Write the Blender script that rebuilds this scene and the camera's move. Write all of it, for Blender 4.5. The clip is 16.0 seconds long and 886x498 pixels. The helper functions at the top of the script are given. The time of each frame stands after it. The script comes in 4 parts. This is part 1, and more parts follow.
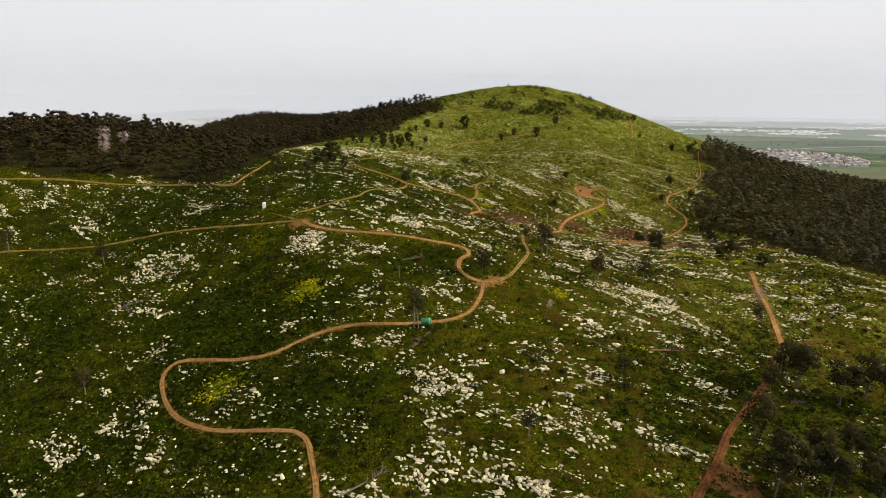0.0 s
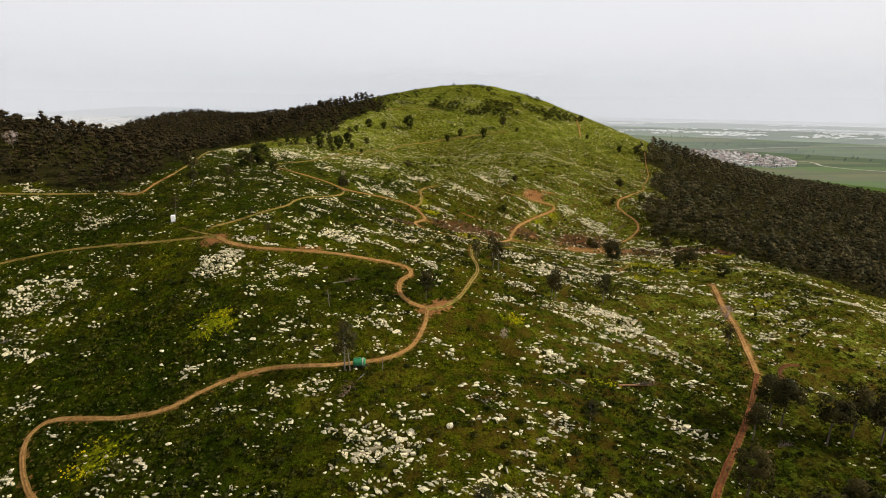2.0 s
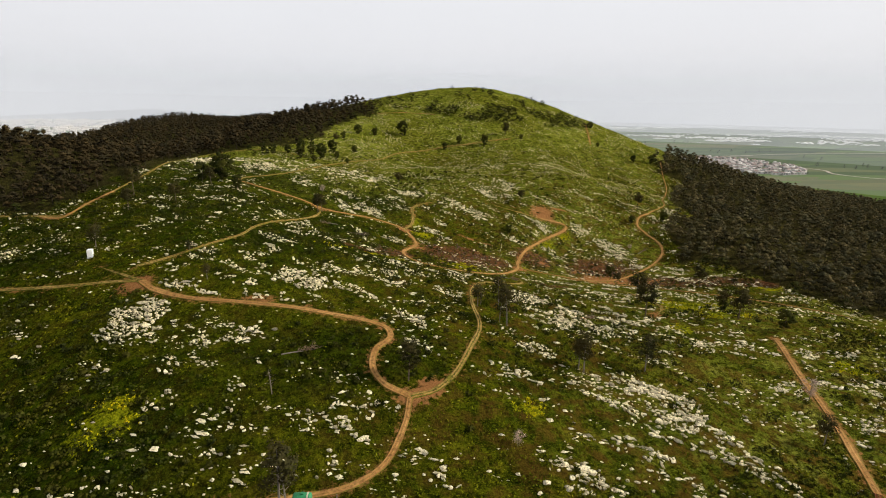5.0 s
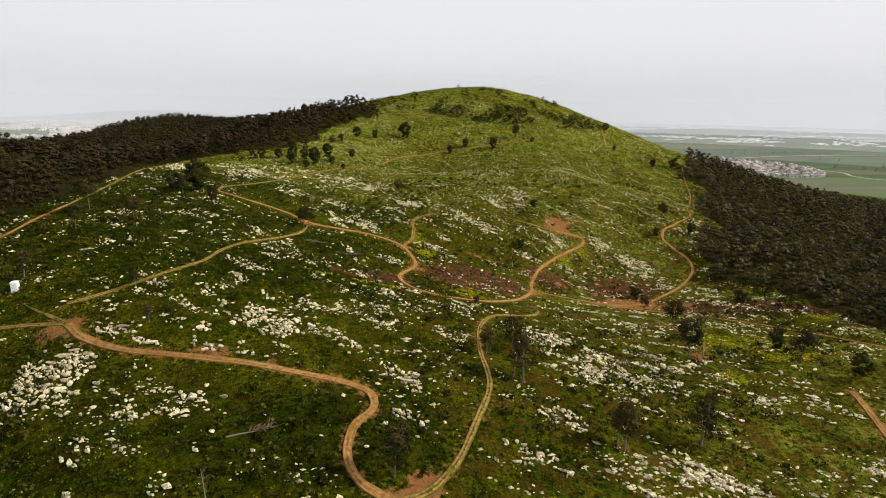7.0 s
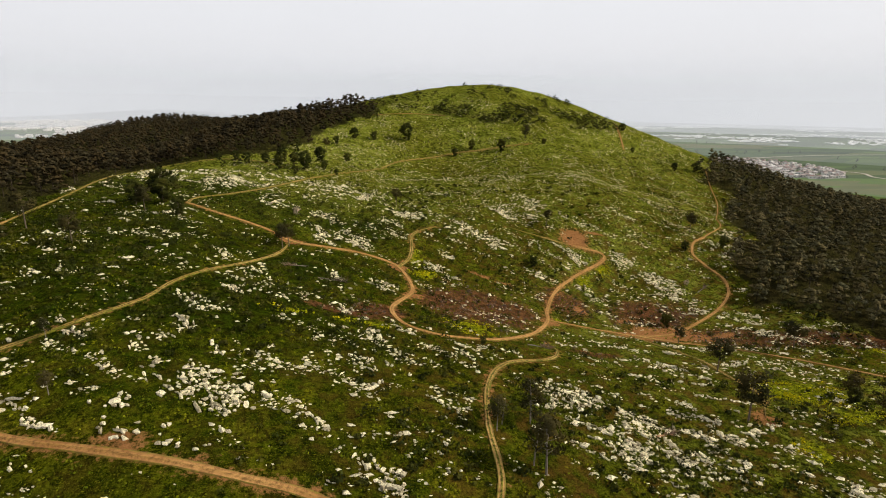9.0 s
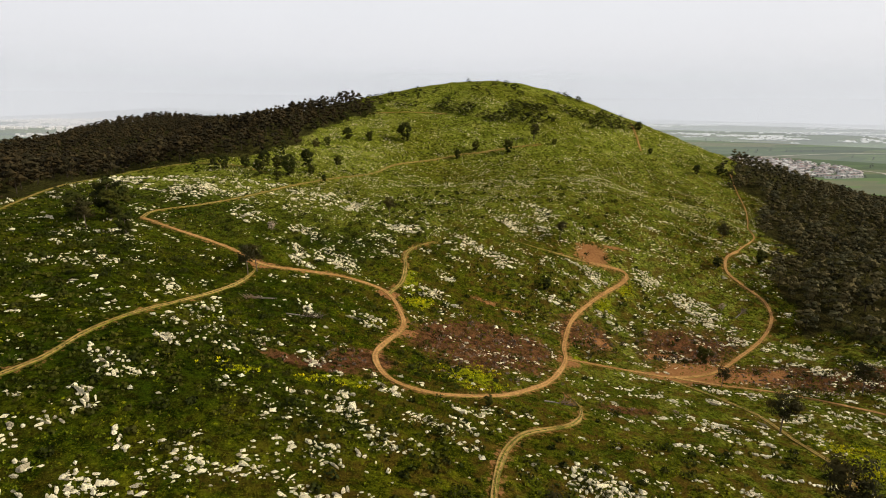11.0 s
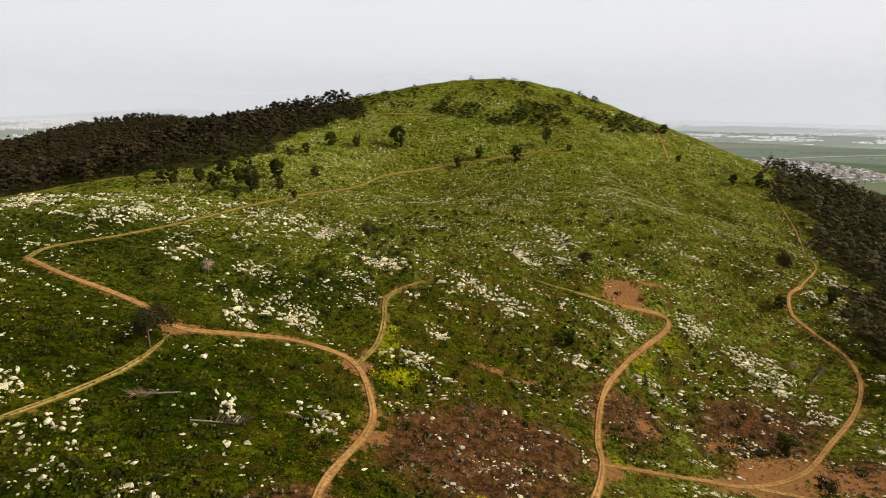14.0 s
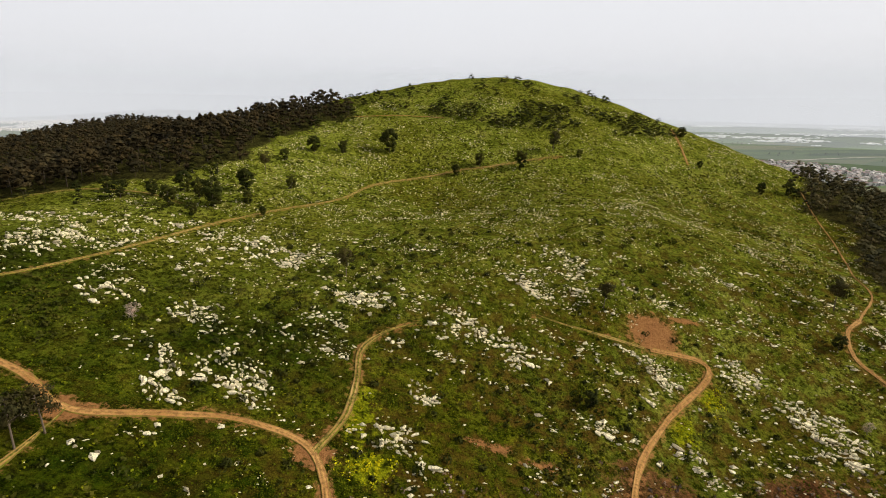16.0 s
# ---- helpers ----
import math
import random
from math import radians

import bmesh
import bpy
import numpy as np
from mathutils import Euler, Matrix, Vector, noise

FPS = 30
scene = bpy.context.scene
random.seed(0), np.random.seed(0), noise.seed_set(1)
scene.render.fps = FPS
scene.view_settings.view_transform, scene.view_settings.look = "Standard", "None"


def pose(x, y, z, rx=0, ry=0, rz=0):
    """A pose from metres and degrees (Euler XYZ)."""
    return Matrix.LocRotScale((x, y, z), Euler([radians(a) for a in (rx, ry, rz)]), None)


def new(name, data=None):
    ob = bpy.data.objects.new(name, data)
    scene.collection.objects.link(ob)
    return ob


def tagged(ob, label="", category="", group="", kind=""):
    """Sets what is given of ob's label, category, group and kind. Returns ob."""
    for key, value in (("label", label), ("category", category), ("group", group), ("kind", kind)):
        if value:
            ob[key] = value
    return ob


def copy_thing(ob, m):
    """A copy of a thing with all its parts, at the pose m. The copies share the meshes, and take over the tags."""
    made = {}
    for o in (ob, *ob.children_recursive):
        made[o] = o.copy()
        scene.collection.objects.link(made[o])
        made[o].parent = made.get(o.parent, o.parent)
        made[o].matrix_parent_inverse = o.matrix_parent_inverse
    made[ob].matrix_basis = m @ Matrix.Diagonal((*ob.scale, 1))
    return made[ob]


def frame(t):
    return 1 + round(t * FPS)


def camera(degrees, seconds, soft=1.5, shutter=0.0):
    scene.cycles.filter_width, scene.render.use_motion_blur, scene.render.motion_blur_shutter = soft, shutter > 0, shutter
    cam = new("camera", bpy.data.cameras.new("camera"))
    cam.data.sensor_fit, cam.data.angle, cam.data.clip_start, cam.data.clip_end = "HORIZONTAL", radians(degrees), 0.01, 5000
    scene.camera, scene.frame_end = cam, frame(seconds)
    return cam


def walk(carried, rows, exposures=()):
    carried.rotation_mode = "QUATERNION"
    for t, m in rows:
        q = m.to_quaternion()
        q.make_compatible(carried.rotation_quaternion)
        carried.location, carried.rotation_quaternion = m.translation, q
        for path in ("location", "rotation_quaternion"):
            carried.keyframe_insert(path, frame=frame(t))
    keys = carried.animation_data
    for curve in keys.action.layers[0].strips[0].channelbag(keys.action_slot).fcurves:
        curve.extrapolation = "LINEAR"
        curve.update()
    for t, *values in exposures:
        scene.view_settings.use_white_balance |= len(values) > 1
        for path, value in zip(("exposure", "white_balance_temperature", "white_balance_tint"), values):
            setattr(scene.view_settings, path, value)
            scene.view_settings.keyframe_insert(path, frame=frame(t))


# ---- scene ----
cam = camera(79.4, 16.0, soft=1.0)
METRES, EYE, TILT, LEAN, TURN = 200.0, 115.0, -15.4, 0.0, 0.0
ROWS = [
    (0.0, 0.0, 0.0, 0.0, 0.0, 0.0, 0.0),
    (0.5, 0.0023, 0.0181, 0.004, -2.41, -0.12, 0.44),
    (1.0, 0.006, 0.0429, 0.0102, -3.96, -0.13, 0.74),
    (1.5, 0.0102, 0.0709, 0.0178, -4.92, -0.11, 0.89),
    (2.0, 0.0145, 0.1002, 0.0261, -5.48, -0.09, 0.95),
    (2.5, 0.019, 0.1302, 0.0348, -5.8, -0.05, 0.94),
    (3.0, 0.0234, 0.1604, 0.0434, -5.92, 0.04, 0.91),
    (3.5, 0.0275, 0.1907, 0.052, -5.93, 0.15, 0.86),
    (6.0, 0.0498, 0.3419, 0.093, -5.23, 0.35, 0.61),
    (6.5, 0.0541, 0.3724, 0.1015, -5.04, 0.37, 0.56),
    (7.0, 0.0585, 0.4028, 0.1101, -4.88, 0.37, 0.56),
    (7.5, 0.0632, 0.4334, 0.1186, -4.7, 0.37, 0.52),
    (8.0, 0.0676, 0.4637, 0.1273, -4.51, 0.35, 0.48),
    (8.5, 0.072, 0.4944, 0.1355, -4.32, 0.36, 0.45),
    (9.0, 0.0765, 0.5246, 0.1441, -4.15, 0.29, 0.48),
    (11.5, 0.0987, 0.678, 0.1855, -3.54, 0.09, 0.41),
    (12.0, 0.103, 0.7087, 0.194, -3.45, 0.13, 0.37),
    (12.5, 0.1075, 0.7393, 0.2024, -3.38, 0.15, 0.37),
    (13.0, 0.112, 0.7696, 0.2111, -3.32, 0.14, 0.34),
    (13.5, 0.1168, 0.8004, 0.2194, -3.22, 0.15, 0.31),
    (14.0, 0.1215, 0.8311, 0.2283, -3.14, 0.13, 0.32),
    (14.5, 0.1261, 0.8619, 0.237, -3.06, 0.14, 0.27),
    (15.0, 0.1303, 0.8928, 0.2457, -3.03, 0.17, 0.28),
    (15.5, 0.135, 0.9237, 0.254, -2.98, 0.21, 0.3),
    (16.0, 0.1398, 0.9546, 0.2628, -2.95, 0.19, 0.31),
]
walk(cam, [(t, pose(0, 0, EYE, TILT, LEAN, TURN) @ pose(METRES * x, METRES * y, METRES * z, 90 + pitch, roll, yaw)) for t, x, y, z, yaw, pitch, roll in ROWS])

# ---- world, sun and exposure ----
world = bpy.data.worlds.new("overcast_sky")
scene.world = world
world.use_nodes = True
wn, wl = world.node_tree.nodes, world.node_tree.links
sky = wn.new("ShaderNodeTexSky")
sky.sky_type, sky.sun_disc = "NISHITA", False
SUN_HIGH, SUN_ROUND = 32.0, 93.0
sky.sun_elevation, sky.sun_rotation = radians(SUN_HIGH), radians(SUN_ROUND)
sky.dust_density = 6.0
deck = wn.new("ShaderNodeValToRGB")          # cloud deck: bright veil half-way up, heavier overhead and greyer low down
deck.color_ramp.elements[0].position, deck.color_ramp.elements[0].color = 0.0, (0.72, 0.735, 0.775, 1)
deck.color_ramp.elements[1].position, deck.color_ramp.elements[1].color = 0.35, (0.86, 0.87, 0.885, 1)
mid_stop = deck.color_ramp.elements.new(0.10)
mid_stop.color = (0.81, 0.81, 0.84, 1)
zenith = deck.color_ramp.elements.new(1.0)
zenith.color = (0.30, 0.31, 0.32, 1)
wtc = wn.new("ShaderNodeTexCoord")
wsep = wn.new("ShaderNodeSeparateXYZ")
wl.new(wtc.outputs["Generated"], wsep.inputs[0])
wl.new(wsep.outputs["Z"], deck.inputs[0])
thin = wn.new("ShaderNodeTexNoise")
thin.inputs["Scale"].default_value, thin.inputs["Detail"].default_value = 1.6, 3.0
wl.new(wtc.outputs["Generated"], thin.inputs["Vector"])
thin_map = wn.new("ShaderNodeMapRange")
thin_map.inputs[1].default_value, thin_map.inputs[2].default_value = 0.3, 0.7
thin_map.inputs[3].default_value, thin_map.inputs[4].default_value = 0.97, 1.03
wl.new(thin.outputs[0], thin_map.inputs[0])
deck_var = wn.new("ShaderNodeVectorMath")
deck_var.operation = "SCALE"
wl.new(deck.outputs[0], deck_var.inputs[0])
wl.new(thin_map.outputs[0], deck_var.inputs["Scale"])
bg_sky, bg_deck, badd = wn.new("ShaderNodeBackground"), wn.new("ShaderNodeBackground"), wn.new("ShaderNodeAddShader")
bg_sky.inputs[1].default_value, bg_deck.inputs[1].default_value = 0.012, 0.98
wl.new(sky.outputs[0], bg_sky.inputs[0])
wl.new(deck_var.outputs[0], bg_deck.inputs[0])
wl.new(bg_sky.outputs[0], badd.inputs[0])
wl.new(bg_deck.outputs[0], badd.inputs[1])
wl.new(badd.outputs[0], wn["World Output"].inputs[0])

sun_data = bpy.data.lights.new("sun", "SUN")
sun_data.energy, sun_data.angle, sun_data.color = 5.0, radians(7), (1.0, 0.93, 0.78)
sun = new("sun", sun_data)
sd = Vector((math.sin(radians(SUN_ROUND)) * math.cos(radians(SUN_HIGH)), math.cos(radians(SUN_ROUND)) * math.cos(radians(SUN_HIGH)), math.sin(radians(SUN_HIGH))))
sun.rotation_euler = sd.to_track_quat("Z", "Y").to_euler()


# ---- materials ----
def nodes_of(name, rough=0.9, spec=0.2):
    m = bpy.data.materials.new(name)
    m.use_nodes = True
    n, l = m.node_tree.nodes, m.node_tree.links
    b = n["Principled BSDF"]
    b.inputs["Roughness"].default_value = rough
    b.inputs["Specular IOR Level"].default_value = spec
    return m, n, l, b


def noise_node(n, l, vec, scale, detail=4.0, rough=0.55):
    t = n.new("ShaderNodeTexNoise")
    t.inputs["Scale"].default_value, t.inputs["Detail"].default_value, t.inputs["Roughness"].default_value = scale, detail, rough
    l.new(vec, t.inputs["Vector"])
    return t.outputs[0]


def ramp(n, l, fac, stops):
    r = n.new("ShaderNodeValToRGB")
    e = r.color_ramp.elements
    while len(e) < len(stops):
        e.new(0.5)
    for k, (p, c) in enumerate(stops):
        e[k].position = p
        e[k].color = (*c, 1) if isinstance(c, tuple) else (c, c, c, 1)
    l.new(fac, r.inputs[0])
    return r.outputs[0]


def mixc(n, l, fac, a, b, blend="MIX"):
    x = n.new("ShaderNodeMix")
    x.data_type, x.blend_type = "RGBA", blend
    for sock, v in ((x.inputs[0], fac), (x.inputs[6], a), (x.inputs[7], b)):
        if isinstance(v, (int, float)):
            sock.default_value = v
        elif isinstance(v, tuple):
            sock.default_value = (*v, 1)
        else:
            l.new(v, sock)
    return x.outputs[2]


def mathn(n, l, op, a, b=0.0):
    x = n.new("ShaderNodeMath")
    x.operation = op
    for sock, v in ((x.inputs[0], a), (x.inputs[1], b)):
        if isinstance(v, (int, float)):
            sock.default_value = v
        else:
            l.new(v, sock)
    return x.outputs[0]


def bump(n, l, b, height, strength, dist):
    x = n.new("ShaderNodeBump")
    x.inputs["Strength"].default_value, x.inputs["Distance"].default_value = strength, dist
    l.new(height, x.inputs["Height"])
    l.new(x.outputs[0], b.inputs["Normal"])


def attr(n, name):
    a = n.new("ShaderNodeAttribute")
    a.attribute_name = name
    return a.outputs["Fac"]


def position(n):
    return n.new("ShaderNodeNewGeometry").outputs["Position"]


def hillside_material():
    m, n, l, b = nodes_of("spring_grass_hillside", 1.0, 0.0)
    p = position(n)
    big = noise_node(n, l, p, 0.022, 5.0, 0.6)
    mid = noise_node(n, l, p, 0.16, 5.0, 0.65)
    fine = noise_node(n, l, p, 1.1, 6.0, 0.7)
    tiny = noise_node(n, l, p, 4.5, 3.0, 0.7)
    clot = noise_node(n, l, p, 0.55, 4.0, 0.7)
    base = ramp(n, l, mid, [(0.36, (0.008, 0.016, 0.001)), (0.46, (0.026, 0.042, 0.002)), (0.55, (0.064, 0.080, 0.003)), (0.68, (0.125, 0.120, 0.006))])
    high = ramp(n, l, mid, [(0.34, (0.116, 0.140, 0.014)), (0.50, (0.222, 0.252, 0.030)), (0.66, (0.325, 0.322, 0.062))])
    c = mixc(n, l, attr(n, "meadow"), base, high)
    c = mixc(n, l, ramp(n, l, big, [(0.45, 0.0), (0.62, 0.35)]), c, (0.120, 0.106, 0.006))
    # dark mottling: small shadows between tufts put into the grass colour
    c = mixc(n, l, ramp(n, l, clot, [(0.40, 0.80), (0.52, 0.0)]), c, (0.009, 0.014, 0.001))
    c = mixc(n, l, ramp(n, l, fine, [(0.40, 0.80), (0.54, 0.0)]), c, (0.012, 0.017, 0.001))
    c = mixc(n, l, ramp(n, l, tiny, [(0.54, 0.0), (0.66, 0.6)]), c, (0.190, 0.178, 0.012))
    brown = noise_node(n, l, p, 0.33, 4.0, 0.6)
    c = mixc(n, l, mathn(n, l, "MULTIPLY", ramp(n, l, brown, [(0.46, 0.0), (0.62, 0.75)]), attr(n, "rusty")), c, (0.098, 0.054, 0.010))
    # lush herb green, darkened further: shade and lens fall-off put into the colour
    c = mixc(n, l, mathn(n, l, "MULTIPLY", attr(n, "lush_shade"), 0.75), c, mixc(n, l, ramp(n, l, clot, [(0.4, 0.0), (0.65, 1.0)]), (0.004, 0.008, 0.001), (0.028, 0.050, 0.003)))
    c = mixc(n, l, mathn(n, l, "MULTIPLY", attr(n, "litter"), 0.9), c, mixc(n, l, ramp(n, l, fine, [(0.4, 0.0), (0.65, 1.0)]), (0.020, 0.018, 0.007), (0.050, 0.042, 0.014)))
    bare = mathn(n, l, "ADD", attr(n, "brush"), mathn(n, l, "MULTIPLY", mathn(n, l, "SUBTRACT", fine, 0.5), 1.6))
    c = mixc(n, l, ramp(n, l, bare, [(0.36, 0.0), (0.66, 0.85)]), c, mixc(n, l, ramp(n, l, clot, [(0.4, 0.0), (0.62, 1.0)]), (0.056, 0.022, 0.011), (0.185, 0.074, 0.034)))
    yel = mathn(n, l, "ADD", attr(n, "bloom"), mathn(n, l, "MULTIPLY", mathn(n, l, "SUBTRACT", clot, 0.5), 2.6))
    c = mixc(n, l, ramp(n, l, yel, [(0.45, 0.0), (0.75, 0.85)]), c, mixc(n, l, ramp(n, l, fine, [(0.40, 0.0), (0.60, 1.0)]), (0.065, 0.088, 0.004), (0.290, 0.295, 0.008)))
    # speckled multiply, paints in more of the tufts' fine shadow
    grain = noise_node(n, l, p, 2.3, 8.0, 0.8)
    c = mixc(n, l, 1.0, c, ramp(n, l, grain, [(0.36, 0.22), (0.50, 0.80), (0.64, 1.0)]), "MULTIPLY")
    soil = mathn(n, l, "ADD", mathn(n, l, "MULTIPLY", attr(n, "soil"), 1.0), mathn(n, l, "MULTIPLY", mathn(n, l, "SUBTRACT", mixc(n, l, 0.5, fine, clot), 0.5), 2.0))
    red = mixc(n, l, fine, (0.14, 0.056, 0.020), (0.36, 0.170, 0.065))
    c = mixc(n, l, ramp(n, l, soil, [(0.42, 0.0), (0.70, 0.92)]), c, red)
    l.new(c, b.inputs["Base Color"])
    bump(n, l, b, mathn(n, l, "ADD", fine, mathn(n, l, "MULTIPLY", tiny, 0.4)), 0.9, 0.7)
    return m


def plain_material():
    m, n, l, b = nodes_of("valley_fields", 1.0, 0.0)
    p = position(n)
    mp = n.new("ShaderNodeMapping")
    mp.inputs["Rotation"].default_value = (0, 0, 0.25)
    mp.inputs["Scale"].default_value = (0.0036, 0.0160, 0.0)
    l.new(p, mp.inputs["Vector"])
    v = n.new("ShaderNodeTexVoronoi")
    v.distance = "CHEBYCHEV"
    v.inputs["Scale"].default_value = 1.0
    l.new(mp.outputs[0], v.inputs["Vector"])
    sp = n.new("ShaderNodeSeparateColor")
    l.new(v.outputs["Color"], sp.inputs[0])
    c = ramp(n, l, sp.outputs[0], [(0.0, (0.020, 0.036, 0.012)), (0.3, (0.080, 0.125, 0.026)), (0.5, (0.035, 0.058, 0.020)), (0.7, (0.15, 0.14, 0.06)), (0.8, (0.06, 0.09, 0.02)), (1.0, (0.095, 0.150, 0.030))])
    c = mixc(n, l, ramp(n, l, noise_node(n, l, p, 0.02, 5.0), [(0.4, 0.0), (0.7, 0.5)]), c, (0.07, 0.10, 0.05))
    l.new(c, b.inputs["Base Color"])
    return m


def track_material(name, grassy, low=(0.29, 0.135, 0.042), pale=(0.45, 0.240, 0.086)):
    m, n, l, b = nodes_of(name, 0.95, 0.1)
    p = position(n)
    fine, mid, worn = noise_node(n, l, p, 1.6, 6.0, 0.7), noise_node(n, l, p, 0.12, 4.0), noise_node(n, l, p, 0.35, 5.0, 0.65)
    c = mixc(n, l, ramp(n, l, mid, [(0.35, 0.0), (0.65, 1.0)]), low, pale)
    c = mixc(n, l, ramp(n, l, fine, [(0.38, 0.75), (0.56, 0.0)]), c, tuple(v * 0.5 for v in low))
    across = attr(n, "across")
    crown = mathn(n, l, "ADD", across, mathn(n, l, "MULTIPLY", mathn(n, l, "SUBTRACT", fine, 0.5), 0.9))
    crown = mathn(n, l, "ADD", crown, mathn(n, l, "MULTIPLY", mathn(n, l, "SUBTRACT", worn, 0.5), 0.5))
    verge = ramp(n, l, crown, [(0.14, 0.12 + grassy * 0.8), (0.34, grassy * 0.15), (0.70, grassy * 0.15), (1.02, 0.70 + 0.25 * grassy)])
    if grassy > 0.5:
        verge = mathn(n, l, "MAXIMUM", verge, ramp(n, l, worn, [(0.50, 0.0), (0.64, 0.85)]))
    grass = mixc(n, l, ramp(n, l, fine, [(0.38, 0.0), (0.62, 1.0)]), (0.018, 0.026, 0.002), (0.115, 0.125, 0.006))
    l.new(mixc(n, l, verge, c, grass), b.inputs["Base Color"])
    bump(n, l, b, fine, 0.9, 0.25)
    return m


def rock_material(name, tone, warm):
    m, n, l, b = nodes_of(name, 0.9, 0.1)
    p = position(n)
    g = n.new("ShaderNodeNewGeometry").outputs["Random Per Island"]
    fine, pit = noise_node(n, l, p, 2.2, 6.0, 0.7), noise_node(n, l, p, 5.5, 4.0, 0.7)
    c = mixc(n, l, ramp(n, l, g, [(0.0, 0.0), (0.35, 0.80), (1.0, 1.0)]), (tone * 0.36, tone * 0.30, tone * 0.19), (tone, tone * (1 - 0.08 * warm), tone * (1 - 0.26 * warm)))
    c = mixc(n, l, ramp(n, l, fine, [(0.34, 0.80), (0.44, 0.0)]), c, (0.110, 0.092, 0.050))
    c = mixc(n, l, ramp(n, l, pit, [(0.36, 0.70), (0.46, 0.0)]), c, (0.040, 0.034, 0.022))
    l.new(c, b.inputs["Base Color"])
    bump(n, l, b, mathn(n, l, "ADD", fine, pit), 1.0, 0.3)
    return m


def leaf_material(name, dark, light, by_tree=False):
    m, n, l, b = nodes_of(name, 0.85, 0.03)
    geo = n.new("ShaderNodeNewGeometry")
    ob = n.new("ShaderNodeObjectInfo").outputs["Random"]
    f = mathn(n, l, "ADD", mathn(n, l, "MULTIPLY", geo.outputs["Random Per Island"], 0.7), mathn(n, l, "MULTIPLY", ob, 0.3))
    if by_tree:
        f = mathn(n, l, "ADD", mathn(n, l, "MULTIPLY", geo.outputs["Random Per Island"], 0.30), mathn(n, l, "MULTIPLY", attr(n, "tone"), 0.85))
    c = mixc(n, l, f, dark, light)
    big = noise_node(n, l, geo.outputs["Position"], 0.16, 3.0)
    c = mixc(n, l, ramp(n, l, big, [(0.42, 0.0), (0.62, 0.75)]), c, (light[0] * 1.35, light[1] * 1.10, light[2] * 0.9))
    l.new(c, b.inputs["Base Color"])
    return m


def bark_material(name, a, c2):
    m, n, l, b = nodes_of(name, 0.9, 0.1)
    f = noise_node(n, l, position(n), 3.0, 5.0, 0.7)
    l.new(mixc(n, l, f, a, c2), b.inputs["Base Color"])
    bump(n, l, b, f, 0.6, 0.05)
    return m


def painted_material(name, colour, rough=0.5, vary=0.25):
    m, n, l, b = nodes_of(name, rough, 0.3)
    p = position(n)
    f = ramp(n, l, noise_node(n, l, p, 1.2, 5.0, 0.7), [(0.35, 1 - vary), (0.65, 1.0)])
    l.new(mixc(n, l, 1.0, colour, f, "MULTIPLY"), b.inputs["Base Color"])
    return m


def varied_material(name, colours, rough=0.8):
    m, n, l, b = nodes_of(name, rough, 0.2)
    k = len(colours)
    c = ramp(n, l, n.new("ShaderNodeObjectInfo").outputs["Random"], [(i / max(1, k - 1), col) for i, col in enumerate(colours)])
    f = ramp(n, l, noise_node(n, l, position(n), 0.6, 4.0), [(0.35, 0.8), (0.65, 1.0)])
    l.new(mixc(n, l, 1.0, c, f, "MULTIPLY"), b.inputs["Base Color"])
    return m


GRASS, PLAIN = hillside_material(), plain_material()
TRACK, GRASSY = track_material("trodden_tan_dirt", 0.15), track_material("grassy_wheel_ruts", 1.0, (0.29, 0.160, 0.048), (0.43, 0.265, 0.092))
RED_TRACK = track_material("churned_red_earth", 0.3, (0.10, 0.024, 0.010), (0.21, 0.060, 0.024))
LIMESTONE = rock_material("weathered_limestone", 0.95, 1.55)
SCREE = rock_material("lichened_stone", 0.80, 1.8)
PINE = leaf_material("pine_needles", (0.010, 0.010, 0.004), (0.044, 0.041, 0.015))
WEST_LEAF = leaf_material("brownish_pine_needles", (0.006, 0.005, 0.003), (0.036, 0.030, 0.014), True)
EAST_LEAF = leaf_material("olive_pine_needles", (0.010, 0.010, 0.005), (0.082, 0.076, 0.036), True)
OAK = leaf_material("evergreen_leaves", (0.010, 0.013, 0.003), (0.036, 0.041, 0.008))
SCRUB = leaf_material("scrub_leaves", (0.012, 0.018, 0.003), (0.050, 0.056, 0.008))
HERB = leaf_material("herb_tufts", (0.024, 0.040, 0.002), (0.125, 0.145, 0.006))
BLOOM = leaf_material("yellow_blossom", (0.20, 0.21, 0.005), (0.46, 0.44, 0.008))
DRY = leaf_material("dry_brush", (0.075, 0.055, 0.042), (0.17, 0.13, 0.10))
BLOSSOM = leaf_material("pale_blossom", (0.20, 0.16, 0.15), (0.36, 0.30, 0.28))
BARK = bark_material("pine_bark", (0.060, 0.042, 0.030), (0.17, 0.130, 0.098))
# darkened copy of the pine bark, shade under the crowns put into its colour
SHADE_BARK = bark_material("shade_painted_bark", (0.025, 0.018, 0.012), (0.065, 0.050, 0.036))
DEAD = bark_material("bleached_deadwood", (0.085, 0.068, 0.054), (0.25, 0.21, 0.175))


